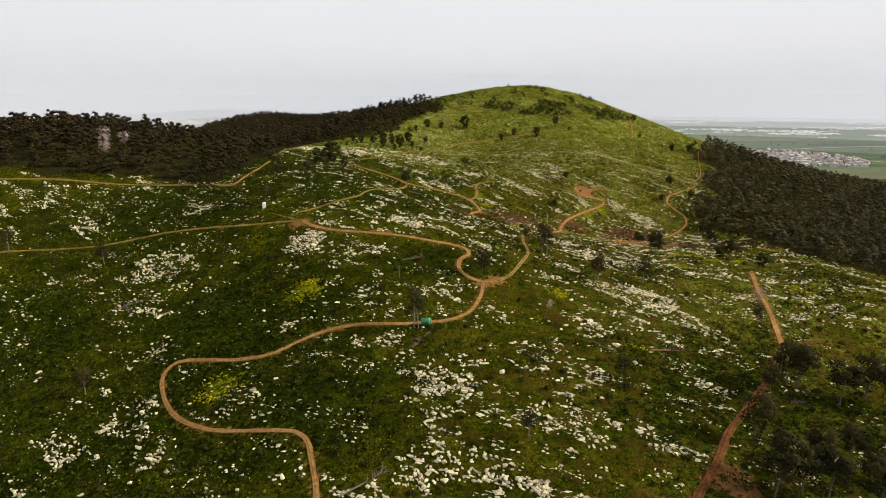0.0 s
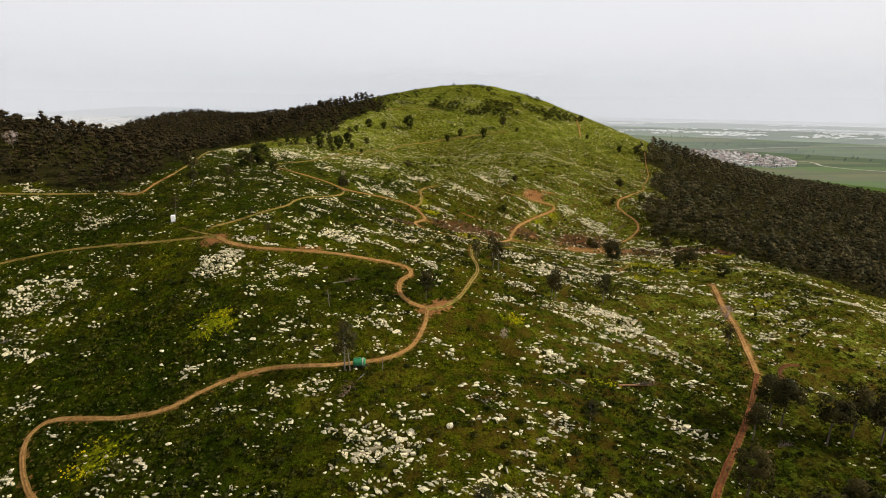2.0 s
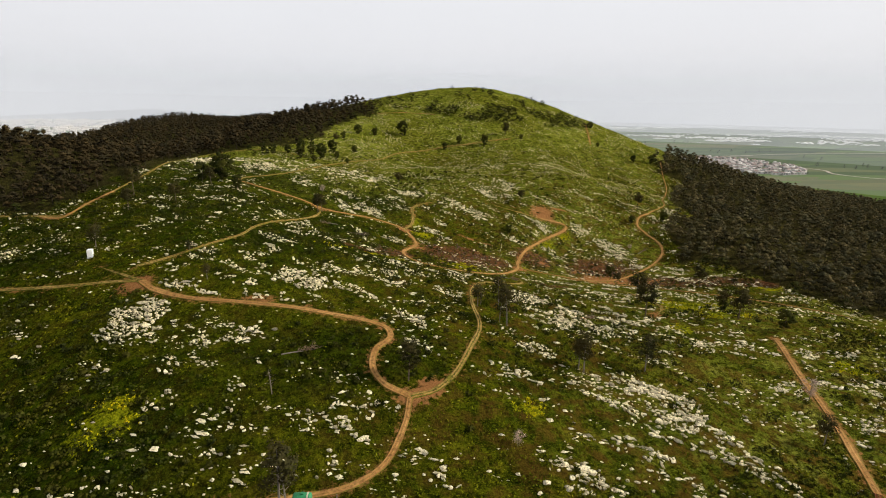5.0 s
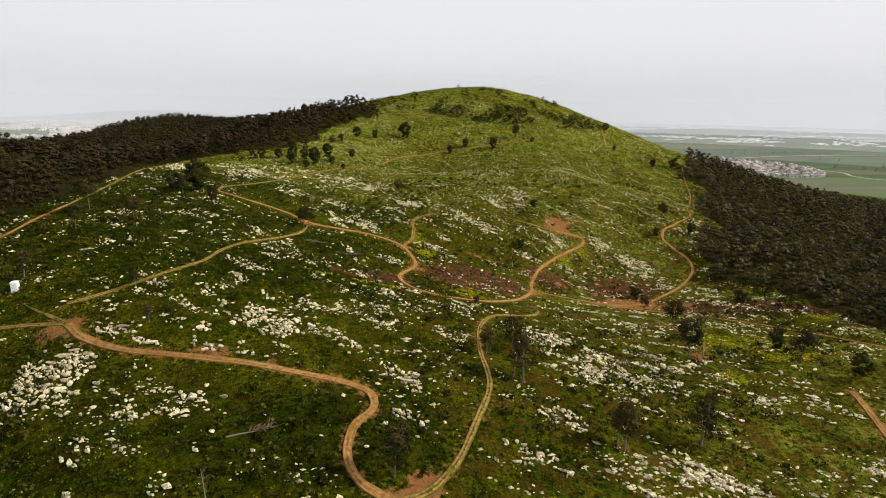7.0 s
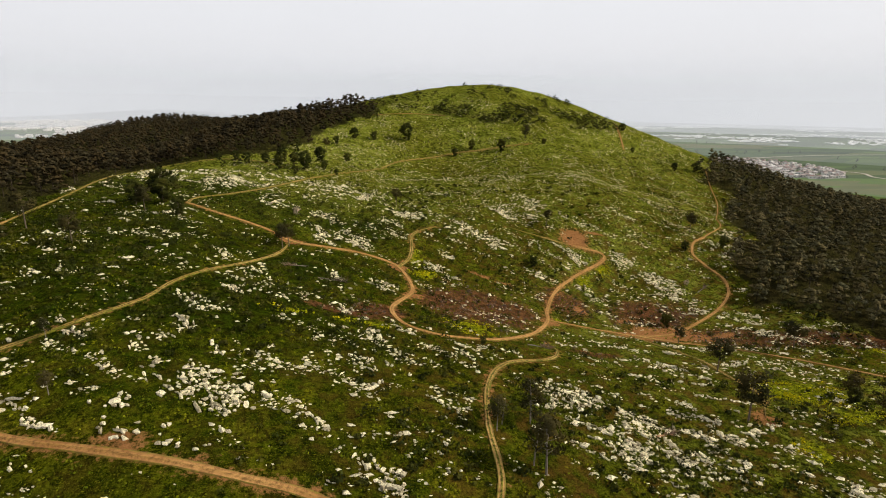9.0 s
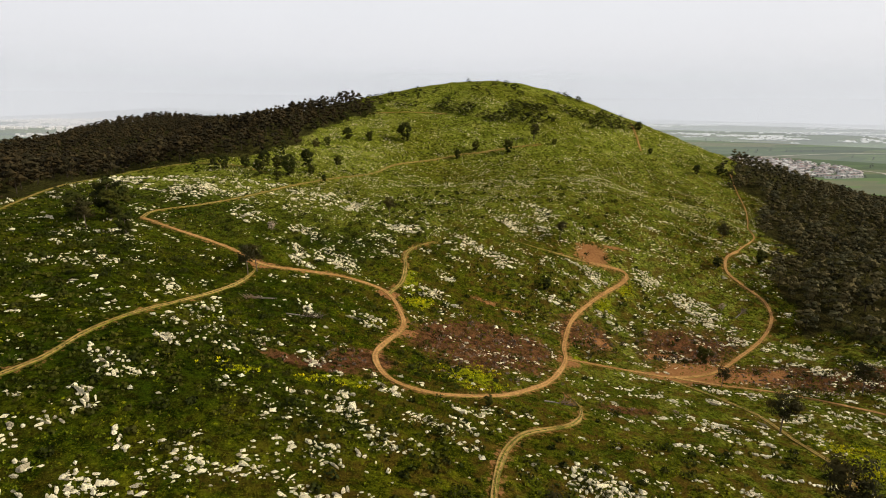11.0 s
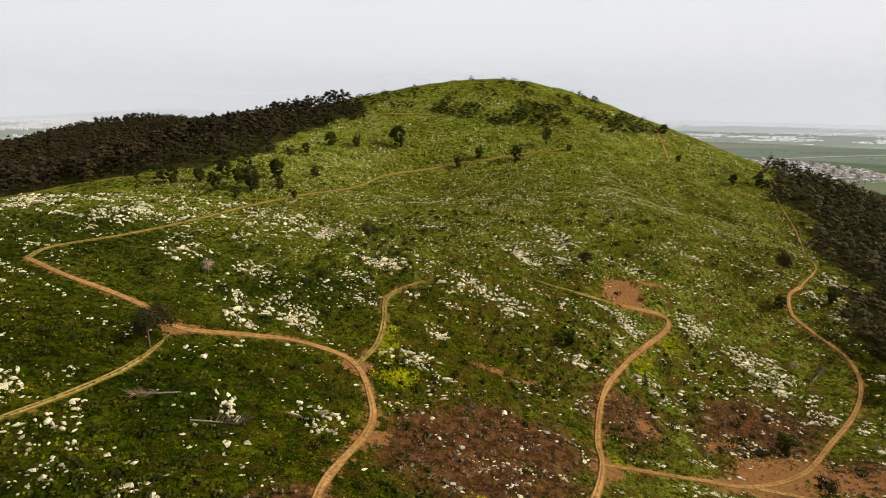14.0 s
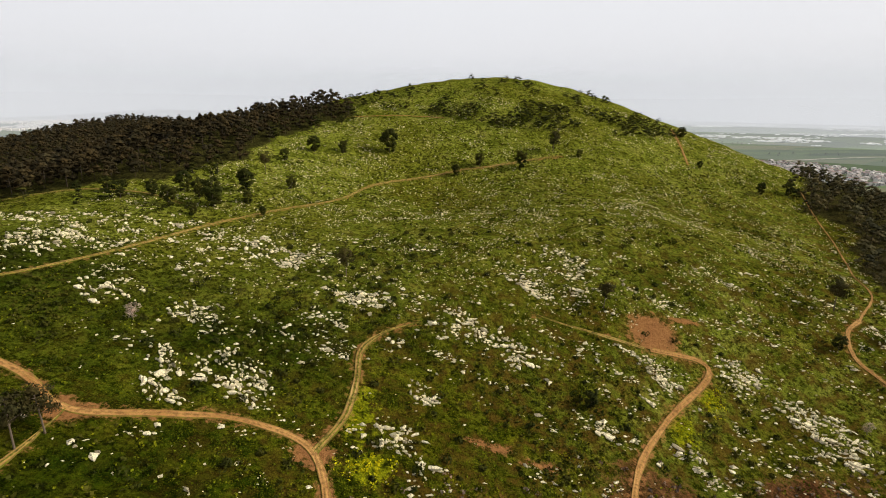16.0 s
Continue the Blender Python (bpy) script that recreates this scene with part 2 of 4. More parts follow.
# ---- landform ----
# each: x, y, radius, height of one swelling of the ground
RISES = [(-100, 500, 300, 81.3), (70, 320, 70, 14.3), (-200, 500, 140, 17.0), (130, 530, 70, 24.5), (70, 50, 70, 3.3), (-110, 470, 70, 0.7),
         (80, 340, 40, 7.3), (-100, 340, 40, 1.4), (-20, 160, 40, 8.9), (400, 500, 140, 17.0), (140, 160, 40, 8.3), (70, 530, 70, 26.4),
         (-200, 290, 70, 22.8), (-300, 750, 140, 21.6), (250, 500, 70, 11.6), (-60, 220, 40, 15.9)]
SWELLS = [(200, 0, 140, 16.8), (20, 180, 40, 6.3), (0, 0, 140, 22.9), (10, 500, 70, 14.2), (-350, 300, 140, 20.0), (-50, 750, 140, 8.4),
          (-60, 400, 40, 14.0), (-60, 300, 40, 8.6), (190, 440, 70, 12.4), (190, 290, 70, 4.5), (-240, 400, 100, 4.9), (-230, 700, 70, 21.0),
          (-120, 600, 70, 13.2), (-260, 280, 70, 12.3), (-150, 290, 40, 9.3), (-60, 500, 50, 4.1), (110, 505, 45, 1.8), (178, 468, 40, 2.2), (-1750, 4300, 430, 60)]
HOLLOWS = [(-120, 100, 40, -8.6), (-170, 560, 70, -4.3), (40, 400, 40, -12.3), (-170, 410, 70, -10.7), (100, 280, 40, -18.7), (-350, 500, 140, -5.3),
           (100, 80, 40, -4.2), (40, 260, 40, -5.9), (-80, 80, 40, -7.9), (160, 400, 40, -7.6), (-150, 350, 70, -8.7), (-320, 430, 140, -6.6),
           (-130, 420, 50, -2.3), (-60, 560, 60, -3.9), (-130, 500, 60, -6.1), (-200, 260, 50, -5.0), (-350, 620, 140, -12.2), (-150, 650, 60, -10.8)]
rng = np.random.default_rng(11)
LATTICE = rng.random((256, 256))


def vnoise(x, y, scale, seed=0):
    """Smooth value noise, 0 to 1."""
    u, v = np.asarray(x) / scale + 37.3 * seed, np.asarray(y) / scale + 91.7 * seed
    iu, iv = np.floor(u).astype(int), np.floor(v).astype(int)
    fu, fv = u - iu, v - iv
    fu, fv = fu * fu * (3 - 2 * fu), fv * fv * (3 - 2 * fv)
    g = lambda a, c: LATTICE[a % 256, c % 256]
    return (g(iu, iv) * (1 - fu) + g(iu + 1, iv) * fu) * (1 - fv) + (g(iu, iv + 1) * (1 - fu) + g(iu + 1, iv + 1) * fu) * fv


def land(x, y):
    x, y = np.asarray(x, float), np.asarray(y, float)
    z = np.zeros(np.broadcast(x, y).shape)
    for cx, cy, s, h in RISES + SWELLS + HOLLOWS:
        z = z + h * np.exp(-((x - cx) ** 2 + (y - cy) ** 2) / (2 * s * s))
    return 0.5 * (z + np.sqrt(z * z + 9.0))


def smooth_line(pts, step=1.0):
    """A curve through plan points, one sample about every step metres."""
    p = np.array(pts, float)
    p = np.vstack([2 * p[0] - p[1], p, 2 * p[-1] - p[-2]])
    out = []
    for i in range(1, len(p) - 2):
        k = max(2, int(np.hypot(*(p[i + 1] - p[i])) / step))
        t = np.linspace(0, 1, k, endpoint=False)[:, None]
        a, b, c, d = p[i - 1], p[i], p[i + 1], p[i + 2]
        out.append(0.5 * (2 * b + (c - a) * t + (2 * a - 5 * b + 4 * c - d) * t * t + (3 * b - a - 3 * c + d) * t ** 3))
    out.append(p[-2:-1])
    return np.vstack(out)


# dirt tracks in plan: width, grassy or bare, points
TRACKS = [
    (2.2, 0, [(-18, 60), (-20.9, 74), (-23.1, 80.8), (-25.5, 87.3), (-28.5, 90.7), (-32.9, 92.4), (-44.4, 95.6), (-51.9, 99.1), (-59.3, 104.4), (-65.5, 111.6), (-69.3, 118.5), (-69.2, 122.2), (-65.1, 123.1), (-50, 118.4), (-41.3, 117.6), (-35.1, 120), (-28.5, 122), (-20.1, 122.5), (-8.8, 121.4), (0.8, 122.4), (6.6, 126.1), (9.9, 133.3), (11.2, 140.2)]),
    (2.8, 0, [(11.2, 140.2), (6.8, 143), (4.7, 147), (5.1, 152.3), (7.8, 156.4), (7.2, 159.9), (4, 161.6), (-3.4, 163.4), (-11.8, 165.4), (-23.4, 167.8), (-34.4, 170.4), (-43.1, 174.8), (-48.4, 179.5)]),
    (1.8, 1, [(-48.4, 179.5), (-54.9, 180.5), (-67.9, 182.2), (-99, 188.4), (-125, 185.6), (-149, 184.3), (-170, 181)]),
    (1.5, 1, [(-48.4, 179.5), (-57.7, 185.5), (-63, 189)]),
    (2.3, 1, [(11.2, 140.2), (15.6, 142.3), (19.8, 147.4), (23.9, 156.4), (27.7, 167), (27.9, 180.5), (30.7, 195.6), (36.4, 206.5), (46.8, 213.9), (51, 221.5), (50, 229)]),
    (2.7, 0, [(-51.5, 277.1), (-41.1, 271.9), (-26.2, 267), (-17.5, 262), (-6.7, 265), (2.6, 266.9), (12.8, 264.3), (16.9, 254.1), (17.2, 246.2), (13, 233.4), (12.4, 226.4), (15.1, 219.2), (20.7, 216.5), (27, 217.4), (35.9, 221.5), (42.6, 227.3), (49.1, 235), (55.9, 247.8), (58.4, 257.5), (65.4, 273.2), (76.6, 286.2), (90.2, 297.8), (90, 301.9), (79.1, 302.4)]),
    (2.3, 0, [(56.4, 249), (65, 249.3), (75, 249.3), (83.8, 249.3), (97.4, 254.6), (110.6, 264.1), (122.4, 272.6), (130.9, 281.3), (134.5, 290.7), (132, 300), (130.6, 307), (135, 315), (142, 320)]),
    (1.25, 0, [(142, 320), (158, 335), (165, 350), (175, 366), (186, 386), (195, 410), (203, 430)]),
    (2.4, 0, [(83.8, 249.3), (92.6, 247.2), (105.4, 243.8), (116, 236), (128.5, 221.9), (137.6, 211.9), (150, 200)]),
    (1.9, 1, [(82.3, 247), (88.2, 239.5), (92, 230), (91.5, 218), (91.2, 206), (84.3, 194.6)]),
    (2.0, 1, [(-52, 186), (-46.7, 188.4), (-41.2, 193.2), (-33, 204), (-31, 214), (-28, 223.2), (-24.4, 230.9), (-20.4, 241), (-18, 251), (-17.5, 262)]),
    (2.2, 1, [(-51.5, 277.1), (-51.1, 284.7), (-42.9, 297), (-33.6, 313.7), (-24.7, 331.5), (-12.9, 349.3), (1.5, 370.7), (14.4, 401.7), (41.8, 418.9), (62.1, 423.2), (92, 428.6)]),
    (2.0, 1, [(-88, 224), (-103, 229.5), (-120, 232.5), (-144.5, 232.8), (-169, 233.3), (-192, 231), (-230, 228)]),
    (2.7, 0, [(-97, 227.5), (-88.5, 223.5), (-86.8, 236), (-85.5, 249)]),
    (2.0, 1, [(-85.5, 249), (-86.5, 277), (-90.3, 314), (-86, 343), (-72, 353), (-52, 352), (-35, 346)]),
    (2.3, 1, [(13.6, 263.7), (16.9, 272.1), (17.8, 280.5), (18, 288.7), (22.5, 295), (29, 299)]),
    (1.5, 1, [(78, 302.4), (65.6, 304), (55.8, 305.7), (52.4, 307.9)]),
    (3.0, 0, [(107, 177), (105.6, 173), (98.8, 157.5), (93.2, 141), (86.4, 124.3)]),
    (1.8, 2, [(86.4, 124.3), (78.2, 114.1), (67.5, 102.2), (54.3, 88.3), (48.1, 80.1), (38, 68)]),
    (2.1, 0, [(160, 474), (158.2, 463.9), (155.6, 451.5), (152.4, 437.1)]),
    (1.1, 0, [(-4, 460.5), (19, 461.5), (42, 458.3)]),
    (1.6, 2, [(90.5, 119.5), (91.5, 123), (93.5, 126), (96.5, 127.6), (99.5, 127.5)]),
]
LINES = [smooth_line(pts) for _, _, pts in TRACKS]

# bare red soil, yellow bloom and brown cleared brush: x, y, half-width, half-length, angle
SOIL = [(81.5, 307, 6, 5.5, 0.5), (91, 312, 4, 1.2, 0), (93, 254, 13, 6, 0.35), (106, 252, 12, 4, 0.1), (86, 249, 12, 3, 0), (44, 271, 8, 0.9, -0.15), (48, 75, 4, 4, 0), (-49, 178.5, 4, 3, 0.4), (56.5, 248, 3, 3, 0),
        (99, 98, 6, 1.5, 0.2), (15, 143, 2.5, 2.5, 0), (86, 262, 5, 1.5, 0.4), (70, 264, 2.5, 4, 0.3), (11.5, 140, 3, 2.2, 0), (-20, 169, 5, 1.2, 0), (13.5, 263.5, 3, 2.5, 0), (-17.5, 261.8, 3, 2.5, 0), (17.5, 244, 3.5, 2, 0.5), (84, 194, 2.5, 3.5, 0)]
YELLOW = [(31, 228, 5, 6, 0), (6, 214, 5, 2.0, 0.1), (-8, 211, 4, 1.6, 0), (102, 209, 10, 8, 0.3), (86.4, 184, 3, 3, 0), (106, 196, 9, 3, 0.3), (78, 284, 3, 5, -0.5), (88, 293, 3, 4, -0.5),
          (19, 274, 2.5, 7, 0), (21, 263, 4, 3, 0), (-51, 110, 5, 4, 0), (-38, 140, 6, 4, 0.3), (47, 118, 4, 1.5, 0), (114, 160, 4, 3, 0), (32, 140, 3, 2, 0), (150, 236, 8, 2, 0), (-40, 137, 4, 3, 0), (60, 250, 3, 2, 0)]
BRUSH = [(36, 247, 17, 14, 0.2), (66, 266, 9, 9, 0), (97, 268, 18, 9, 0.3), (118, 250, 18, 8, -0.3), (3, 219, 9, 2.5, 0), (145, 245, 14, 7, -0.5), (10, 225, 6, 5, 0), (62, 225, 8, 2, 0)]


# deep green ground that also holds painted-in shade: x, y, half-width, half-length, angle
LUSH_SHADE = [(-28, 204, 32, 13, 0), (-60, 290, 40, 22, 0), (0, 285, 14, 10, 0), (-85, 255, 40, 26, 0), (-110, 205, 46, 34, 0), (-95, 75, 45, 30, 0), (-40, 245, 18, 14, 0), (-125, 140, 40, 30, 0), (-55, 130, 34, 28, 0.3), (-90, 105, 40, 25, 0), (-20, 214, 24, 12, 0), (-12, 248, 16, 12, 0), (-30, 95, 22, 18, 0), (-50, 225, 25, 18, 0.2), (70, 95, 30, 22, 0), (0, 150, 22, 10, 0.2)]


def patches(x, y, spots):
    w = np.zeros(np.shape(x))
    for cx, cy, a, b, turn in spots:
        u, v = (x - cx) * math.cos(turn) + (y - cy) * math.sin(turn), -(x - cx) * math.sin(turn) + (y - cy) * math.cos(turn)
        w = np.maximum(w, np.clip(1.5 - np.sqrt((u / a) ** 2 + (v / b) ** 2), 0, 1))
    return w


def inside(x, y, poly):
    x, y = np.asarray(x), np.asarray(y)
    hit = np.zeros(x.shape, bool)
    q = len(poly)
    for i in range(q):
        (ax, ay), (bx, by) = poly[i], poly[(i + 1) % q]
        if ay != by:
            hit ^= ((ay > y) != (by > y)) & (x < (bx - ax) * (y - ay) / (by - ay) + ax)
    return hit


WEST_WOOD = [(-300, 240), (-194, 240), (-146, 239), (-122, 237), (-98, 233), (-90, 250), (-90, 280), (-94, 315), (-90, 346), (-74, 357), (-44, 365), (-33, 392), (-26, 432), (-10, 456), (5, 466), (-10, 490), (-40, 520), (-60, 600), (-120, 760), (-330, 780), (-420, 500), (-400, 260)]
EAST_WOOD = [(218, 456), (206, 428), (196, 395), (176, 350), (160, 326), (146, 308), (141, 288), (140, 274), (155, 258), (161, 238), (168, 215), (172, 180), (260, 170), (420, 250), (520, 420), (520, 600), (400, 620), (280, 520)]


ALL_TRACK = np.vstack([np.column_stack([ln, np.full(len(ln), w)]) for (w, _, _), ln in zip(TRACKS, LINES)])


LX, LY = np.arange(-240, 221.0), np.arange(40, 491.0)
lx_, ly_ = (g.ravel() for g in np.meshgrid(LX, LY))
GAP_MAP = np.full(len(lx_), 99.0)
for i in range(0, len(lx_), 4000):
    d = np.hypot(lx_[i:i + 4000, None] - ALL_TRACK[None, ::2, 0], ly_[i:i + 4000, None] - ALL_TRACK[None, ::2, 1]) - ALL_TRACK[None, ::2, 2] / 2
    GAP_MAP[i:i + 4000] = d.min(1)
GAP_MAP = GAP_MAP.reshape(len(LY), len(LX))


def track_gap(x, y):
    """Metres from each point to the edge of the nearest track."""
    x, y = np.ravel(np.asarray(x, float)), np.ravel(np.asarray(y, float))
    off = (x < LX[0]) | (x > LX[-1]) | (y < LY[0]) | (y > LY[-1])
    u, v = np.clip(x - LX[0], 0, len(LX) - 1.01), np.clip(y - LY[0], 0, len(LY) - 1.01)
    i, j = u.astype(int), v.astype(int)
    u, v = u - i, v - j
    d = (GAP_MAP[j, i] * (1 - u) + GAP_MAP[j, i + 1] * u) * (1 - v) + (GAP_MAP[j + 1, i] * (1 - u) + GAP_MAP[j + 1, i + 1] * u) * v
    return np.where(off, 99.0, d)


def wooded(x, y):
    """Inside one of the woods, whose edges wander."""
    dx = (vnoise(x, y, 17, 41) - 0.5) * np.where(x < 0, 8, 18) + (vnoise(x, y, 6, 42) - 0.5) * 9
    dy = (vnoise(x, y, 15, 43) - 0.5) * np.where(x < 0, 8, 18) + (vnoise(x, y, 6, 44) - 0.5) * 9
    return inside(x + dx, y + dy, WEST_WOOD) | inside(x + dx, y + dy, EAST_WOOD)


def stretch(lo, hi, step, far):
    core = list(np.arange(lo, hi + 0.1, step))
    d, a, b = step, lo, hi
    left, right = [], []
    while a > -far or b < far:
        d *= 1.13
        a, b = a - d, b + d
        left.append(a), right.append(b)
    return np.array(left[::-1] + core + right)


GX, GY = stretch(-300, 400, 2.0, 5600), stretch(20, 560, 2.0, 5600)
XX, YY = np.meshgrid(GX, GY)
GAP = track_gap(XX, YY).reshape(XX.shape)
rough_ground = (vnoise(XX, YY, 9, 1) - 0.5) * 1.2 + (vnoise(XX, YY, 4, 2) - 0.5) * 0.8
ZZ = land(XX, YY) + rough_ground * np.clip(GAP / 5, 0, 1) * np.clip(land(XX, YY) / 30, 0, 1)


def height(x, y):
    x, y = np.asarray(x, float), np.asarray(y, float)
    i = np.clip(np.searchsorted(GX, x) - 1, 0, len(GX) - 2)
    j = np.clip(np.searchsorted(GY, y) - 1, 0, len(GY) - 2)
    u, v = (x - GX[i]) / (GX[i + 1] - GX[i]), (y - GY[j]) / (GY[j + 1] - GY[j])
    return (ZZ[j, i] * (1 - u) + ZZ[j, i + 1] * u) * (1 - v) + (ZZ[j + 1, i] * (1 - u) + ZZ[j + 1, i + 1] * u) * v


def mesh_object(name, verts, faces, mats, parent=None, smooth=False):
    me = bpy.data.meshes.new(name)
    me.from_pydata(np.asarray(verts).tolist() if isinstance(verts, np.ndarray) else verts, [], np.asarray(faces).tolist() if isinstance(faces, np.ndarray) else faces)
    for mt in (mats if isinstance(mats, (list, tuple)) else [mats]):
        me.materials.append(mt)
    if smooth:
        me.polygons.foreach_set("use_smooth", np.ones(len(me.polygons), bool))
    ob = new(name, me)
    if parent is not None:
        ob.parent = parent
    return ob


def float_attribute(ob, name, values):
    a = ob.data.attributes.new(name, "FLOAT", "POINT")
    a.data.foreach_set("value", np.asarray(values, np.float32).ravel())


def grid_faces(nx, ny):
    a = np.arange(nx * ny).reshape(ny, nx)
    return np.stack([a[:-1, :-1], a[:-1, 1:], a[1:, 1:], a[1:, :-1]], -1).reshape(-1, 4)


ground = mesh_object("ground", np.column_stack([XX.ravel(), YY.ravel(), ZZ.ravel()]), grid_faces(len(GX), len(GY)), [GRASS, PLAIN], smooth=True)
tagged(ground, "green rocky hillside above a wide valley of fields", "hillside", kind="structure")
cx_, cy_ = (XX[:-1, :-1] + XX[1:, 1:]) / 2, (YY[:-1, :-1] + YY[1:, 1:]) / 2
ground.data.polygons.foreach_set("material_index", (land(cx_, cy_) < 17).astype(np.int32).ravel())
float_attribute(ground, "soil", np.maximum(np.clip(0.42 - GAP / 3.5, 0, 1), patches(XX, YY, SOIL)))
float_attribute(ground, "bloom", patches(XX, YY, YELLOW) * 0.85)
float_attribute(ground, "brush", np.minimum(patches(XX, YY, BRUSH) * (0.55 + 0.7 * vnoise(XX, YY, 5, 63)), 0.72))
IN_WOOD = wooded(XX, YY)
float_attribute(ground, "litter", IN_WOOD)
float_attribute(ground, "lush_shade", patches(XX, YY, LUSH_SHADE) * np.minimum(0.65 + 0.45 * vnoise(XX, YY, 12, 17), 1))
upper = np.clip((ZZ - 62) / 30, 0, 1) * np.clip((YY - 255) / 60, 0, 1)
dry_side = np.clip((XX - 25) / 70, 0, 1) * np.clip((vnoise(XX, YY, 16, 61) * 0.6 + vnoise(XX, YY, 5, 62) * 0.4) * 1.7 - 0.20, 0, 1) * 0.90
float_attribute(ground, "meadow", np.maximum(upper, dry_side * ~IN_WOOD))
float_attribute(ground, "rusty", (1 - 0.85 * upper) * np.clip(0.35 + (XX + 10) / 70, 0.35, 1))


def build_track(line, width, mat, label, fades):
    t = np.gradient(line, axis=0)
    t /= np.hypot(t[:, 0], t[:, 1])[:, None] + 1e-9
    nrm = np.column_stack([-t[:, 1], t[:, 0]])
    w = width / 2 * (0.86 + 0.34 * vnoise(line[:, 0], line[:, 1], 5, 3))
    if fades:
        w = w * np.clip((len(line) - np.arange(len(line))) / 14, 0.12, 1)
    prof = [(-1.12, -0.25, 1.0), (-1.0, 0.05, 1.0), (-0.72, 0.02, 0.7), (-0.5, -0.03, 0.5), (-0.28, 0.03, 0.28), (0, 0.09, 0.0), (0.28, 0.03, 0.28), (0.5, -0.03, 0.5), (0.72, 0.02, 0.7), (1.0, 0.05, 1.0), (1.12, -0.25, 1.0)]
    vs, ac = [], []
    for u, dz, a in prof:
        e = 0.22 * (vnoise(line[:, 0] + u * 9, line[:, 1], 2.2, 4) - 0.5) * (abs(u) > 0.9)
        q = line + nrm * (u * w + e)[:, None]
        vs.append(np.column_stack([q, height(q[:, 0], q[:, 1]) + dz + 0.10]))
        ac.append(np.full(len(line), a))
    ob = mesh_object("dirt_track", np.vstack(vs), grid_faces(len(line), len(prof)), mat, smooth=True)
    float_attribute(ob, "across", np.concatenate(ac))
    tagged(ob, label, "dirt track", kind="structure")


for (w, grassy, _), ln in zip(TRACKS, LINES):
    build_track(ln, w * (0.43, 0.44, 0.62)[grassy], (TRACK, GRASSY, RED_TRACK)[grassy], ("bare tan dirt track winding over the hillside", "grass-grown track with two wheel ruts", "churned dark red earth track")[grassy], grassy == 1)


# ---- scatter of stones ----
ICO = bmesh.new()
bmesh.ops.create_icosphere(ICO, subdivisions=1, radius=1.0)
ICO_V = np.array([v.co for v in ICO.verts])
ICO_F = np.array([[v.index for v in f.verts] for f in ICO.faces])
ICO.free()


OCT_V = np.array([(1, 0, 0), (0, 1, 0), (-1, 0, 0), (0, -1, 0), (0.15, 0.1, 1), (0, 0, -1)], float)
OCT_F = np.array([(0, 1, 4), (1, 2, 4), (2, 3, 4), (3, 0, 4), (1, 0, 5), (2, 1, 5), (3, 2, 5), (0, 3, 5)])


def lumps(name, pts, sizes, flat, mat, label, category, sink=0.3, bristle=0.28, smooth=False, stretch_x=1.0, shape=(ICO_V, ICO_F)):
    """Many uneven lumps joined as one piece of stuff."""
    k = len(pts)
    base_v, base_f = shape
    nv = len(base_v)
    turn = rng.uniform(0, 2 * math.pi, k)
    sx = sizes * rng.uniform(0.75, 1.35, k) * stretch_x
    sy = sizes * rng.uniform(0.65, 1.15, k)
    sz = sizes * flat * rng.uniform(0.6, 1.3, k)
    if stretch_x != 1.0:
        turn = rng.normal(-0.35, 0.45, k)
    jit = 1 + rng.uniform(-bristle, bristle, (k, nv))
    v = base_v[None] * jit[..., None]
    x, y, z = v[..., 0] * sx[:, None], v[..., 1] * sy[:, None], v[..., 2] * sz[:, None]
    c, s = np.cos(turn)[:, None], np.sin(turn)[:, None]
    h = height(pts[:, 0], pts[:, 1]) + sz * (1 - 2 * sink)
    out = np.stack([x * c - y * s + pts[:, :1], x * s + y * c + pts[:, 1:2], z + h[:, None]], -1).reshape(-1, 3)
    f = (base_f[None] + (np.arange(k) * nv)[:, None, None]).reshape(-1, 3)
    ob = mesh_object(name, out, f, mat, smooth=smooth)
    return tagged(ob, label, category, kind="stuff")


def sprinkle(k, x0, x1, y0, y1, keep):
    p = np.column_stack([rng.uniform(x0, x1, k), rng.uniform(y0, y1, k)])
    return p[rng.random(k) < keep(p[:, 0], p[:, 1])]


def stone_keep(x, y):
    along_strike, across_strike = x * 0.90 - y * 0.43, x * 0.43 + y * 0.90
    fleck = vnoise(x, y, 1.7, 5) * 0.40 + vnoise(along_strike * 0.30, across_strike, 2.4, 6) * 0.60
    zone = vnoise(x, y, 26, 7) * 0.65 + vnoise(x, y, 9, 8) * 0.35
    k = np.clip((fleck - 0.50) * 3.6 + 0.02, 0, 1) * np.clip((zone - 0.18) * 2.0, 0.28, 1.15)
    k *= (track_gap(x, y) > 0.5) & ~wooded(x, y)
    return 0.46 * k * (1 - patches(x, y, SOIL)) * (1 - 0.8 * patches(x, y, YELLOW)) * (1 - 0.35 * patches(x, y, BRUSH)) * (1 - 0.60 * patches(x, y, LUSH_SHADE)) * np.clip((520 - y) / 120, 0, 1)


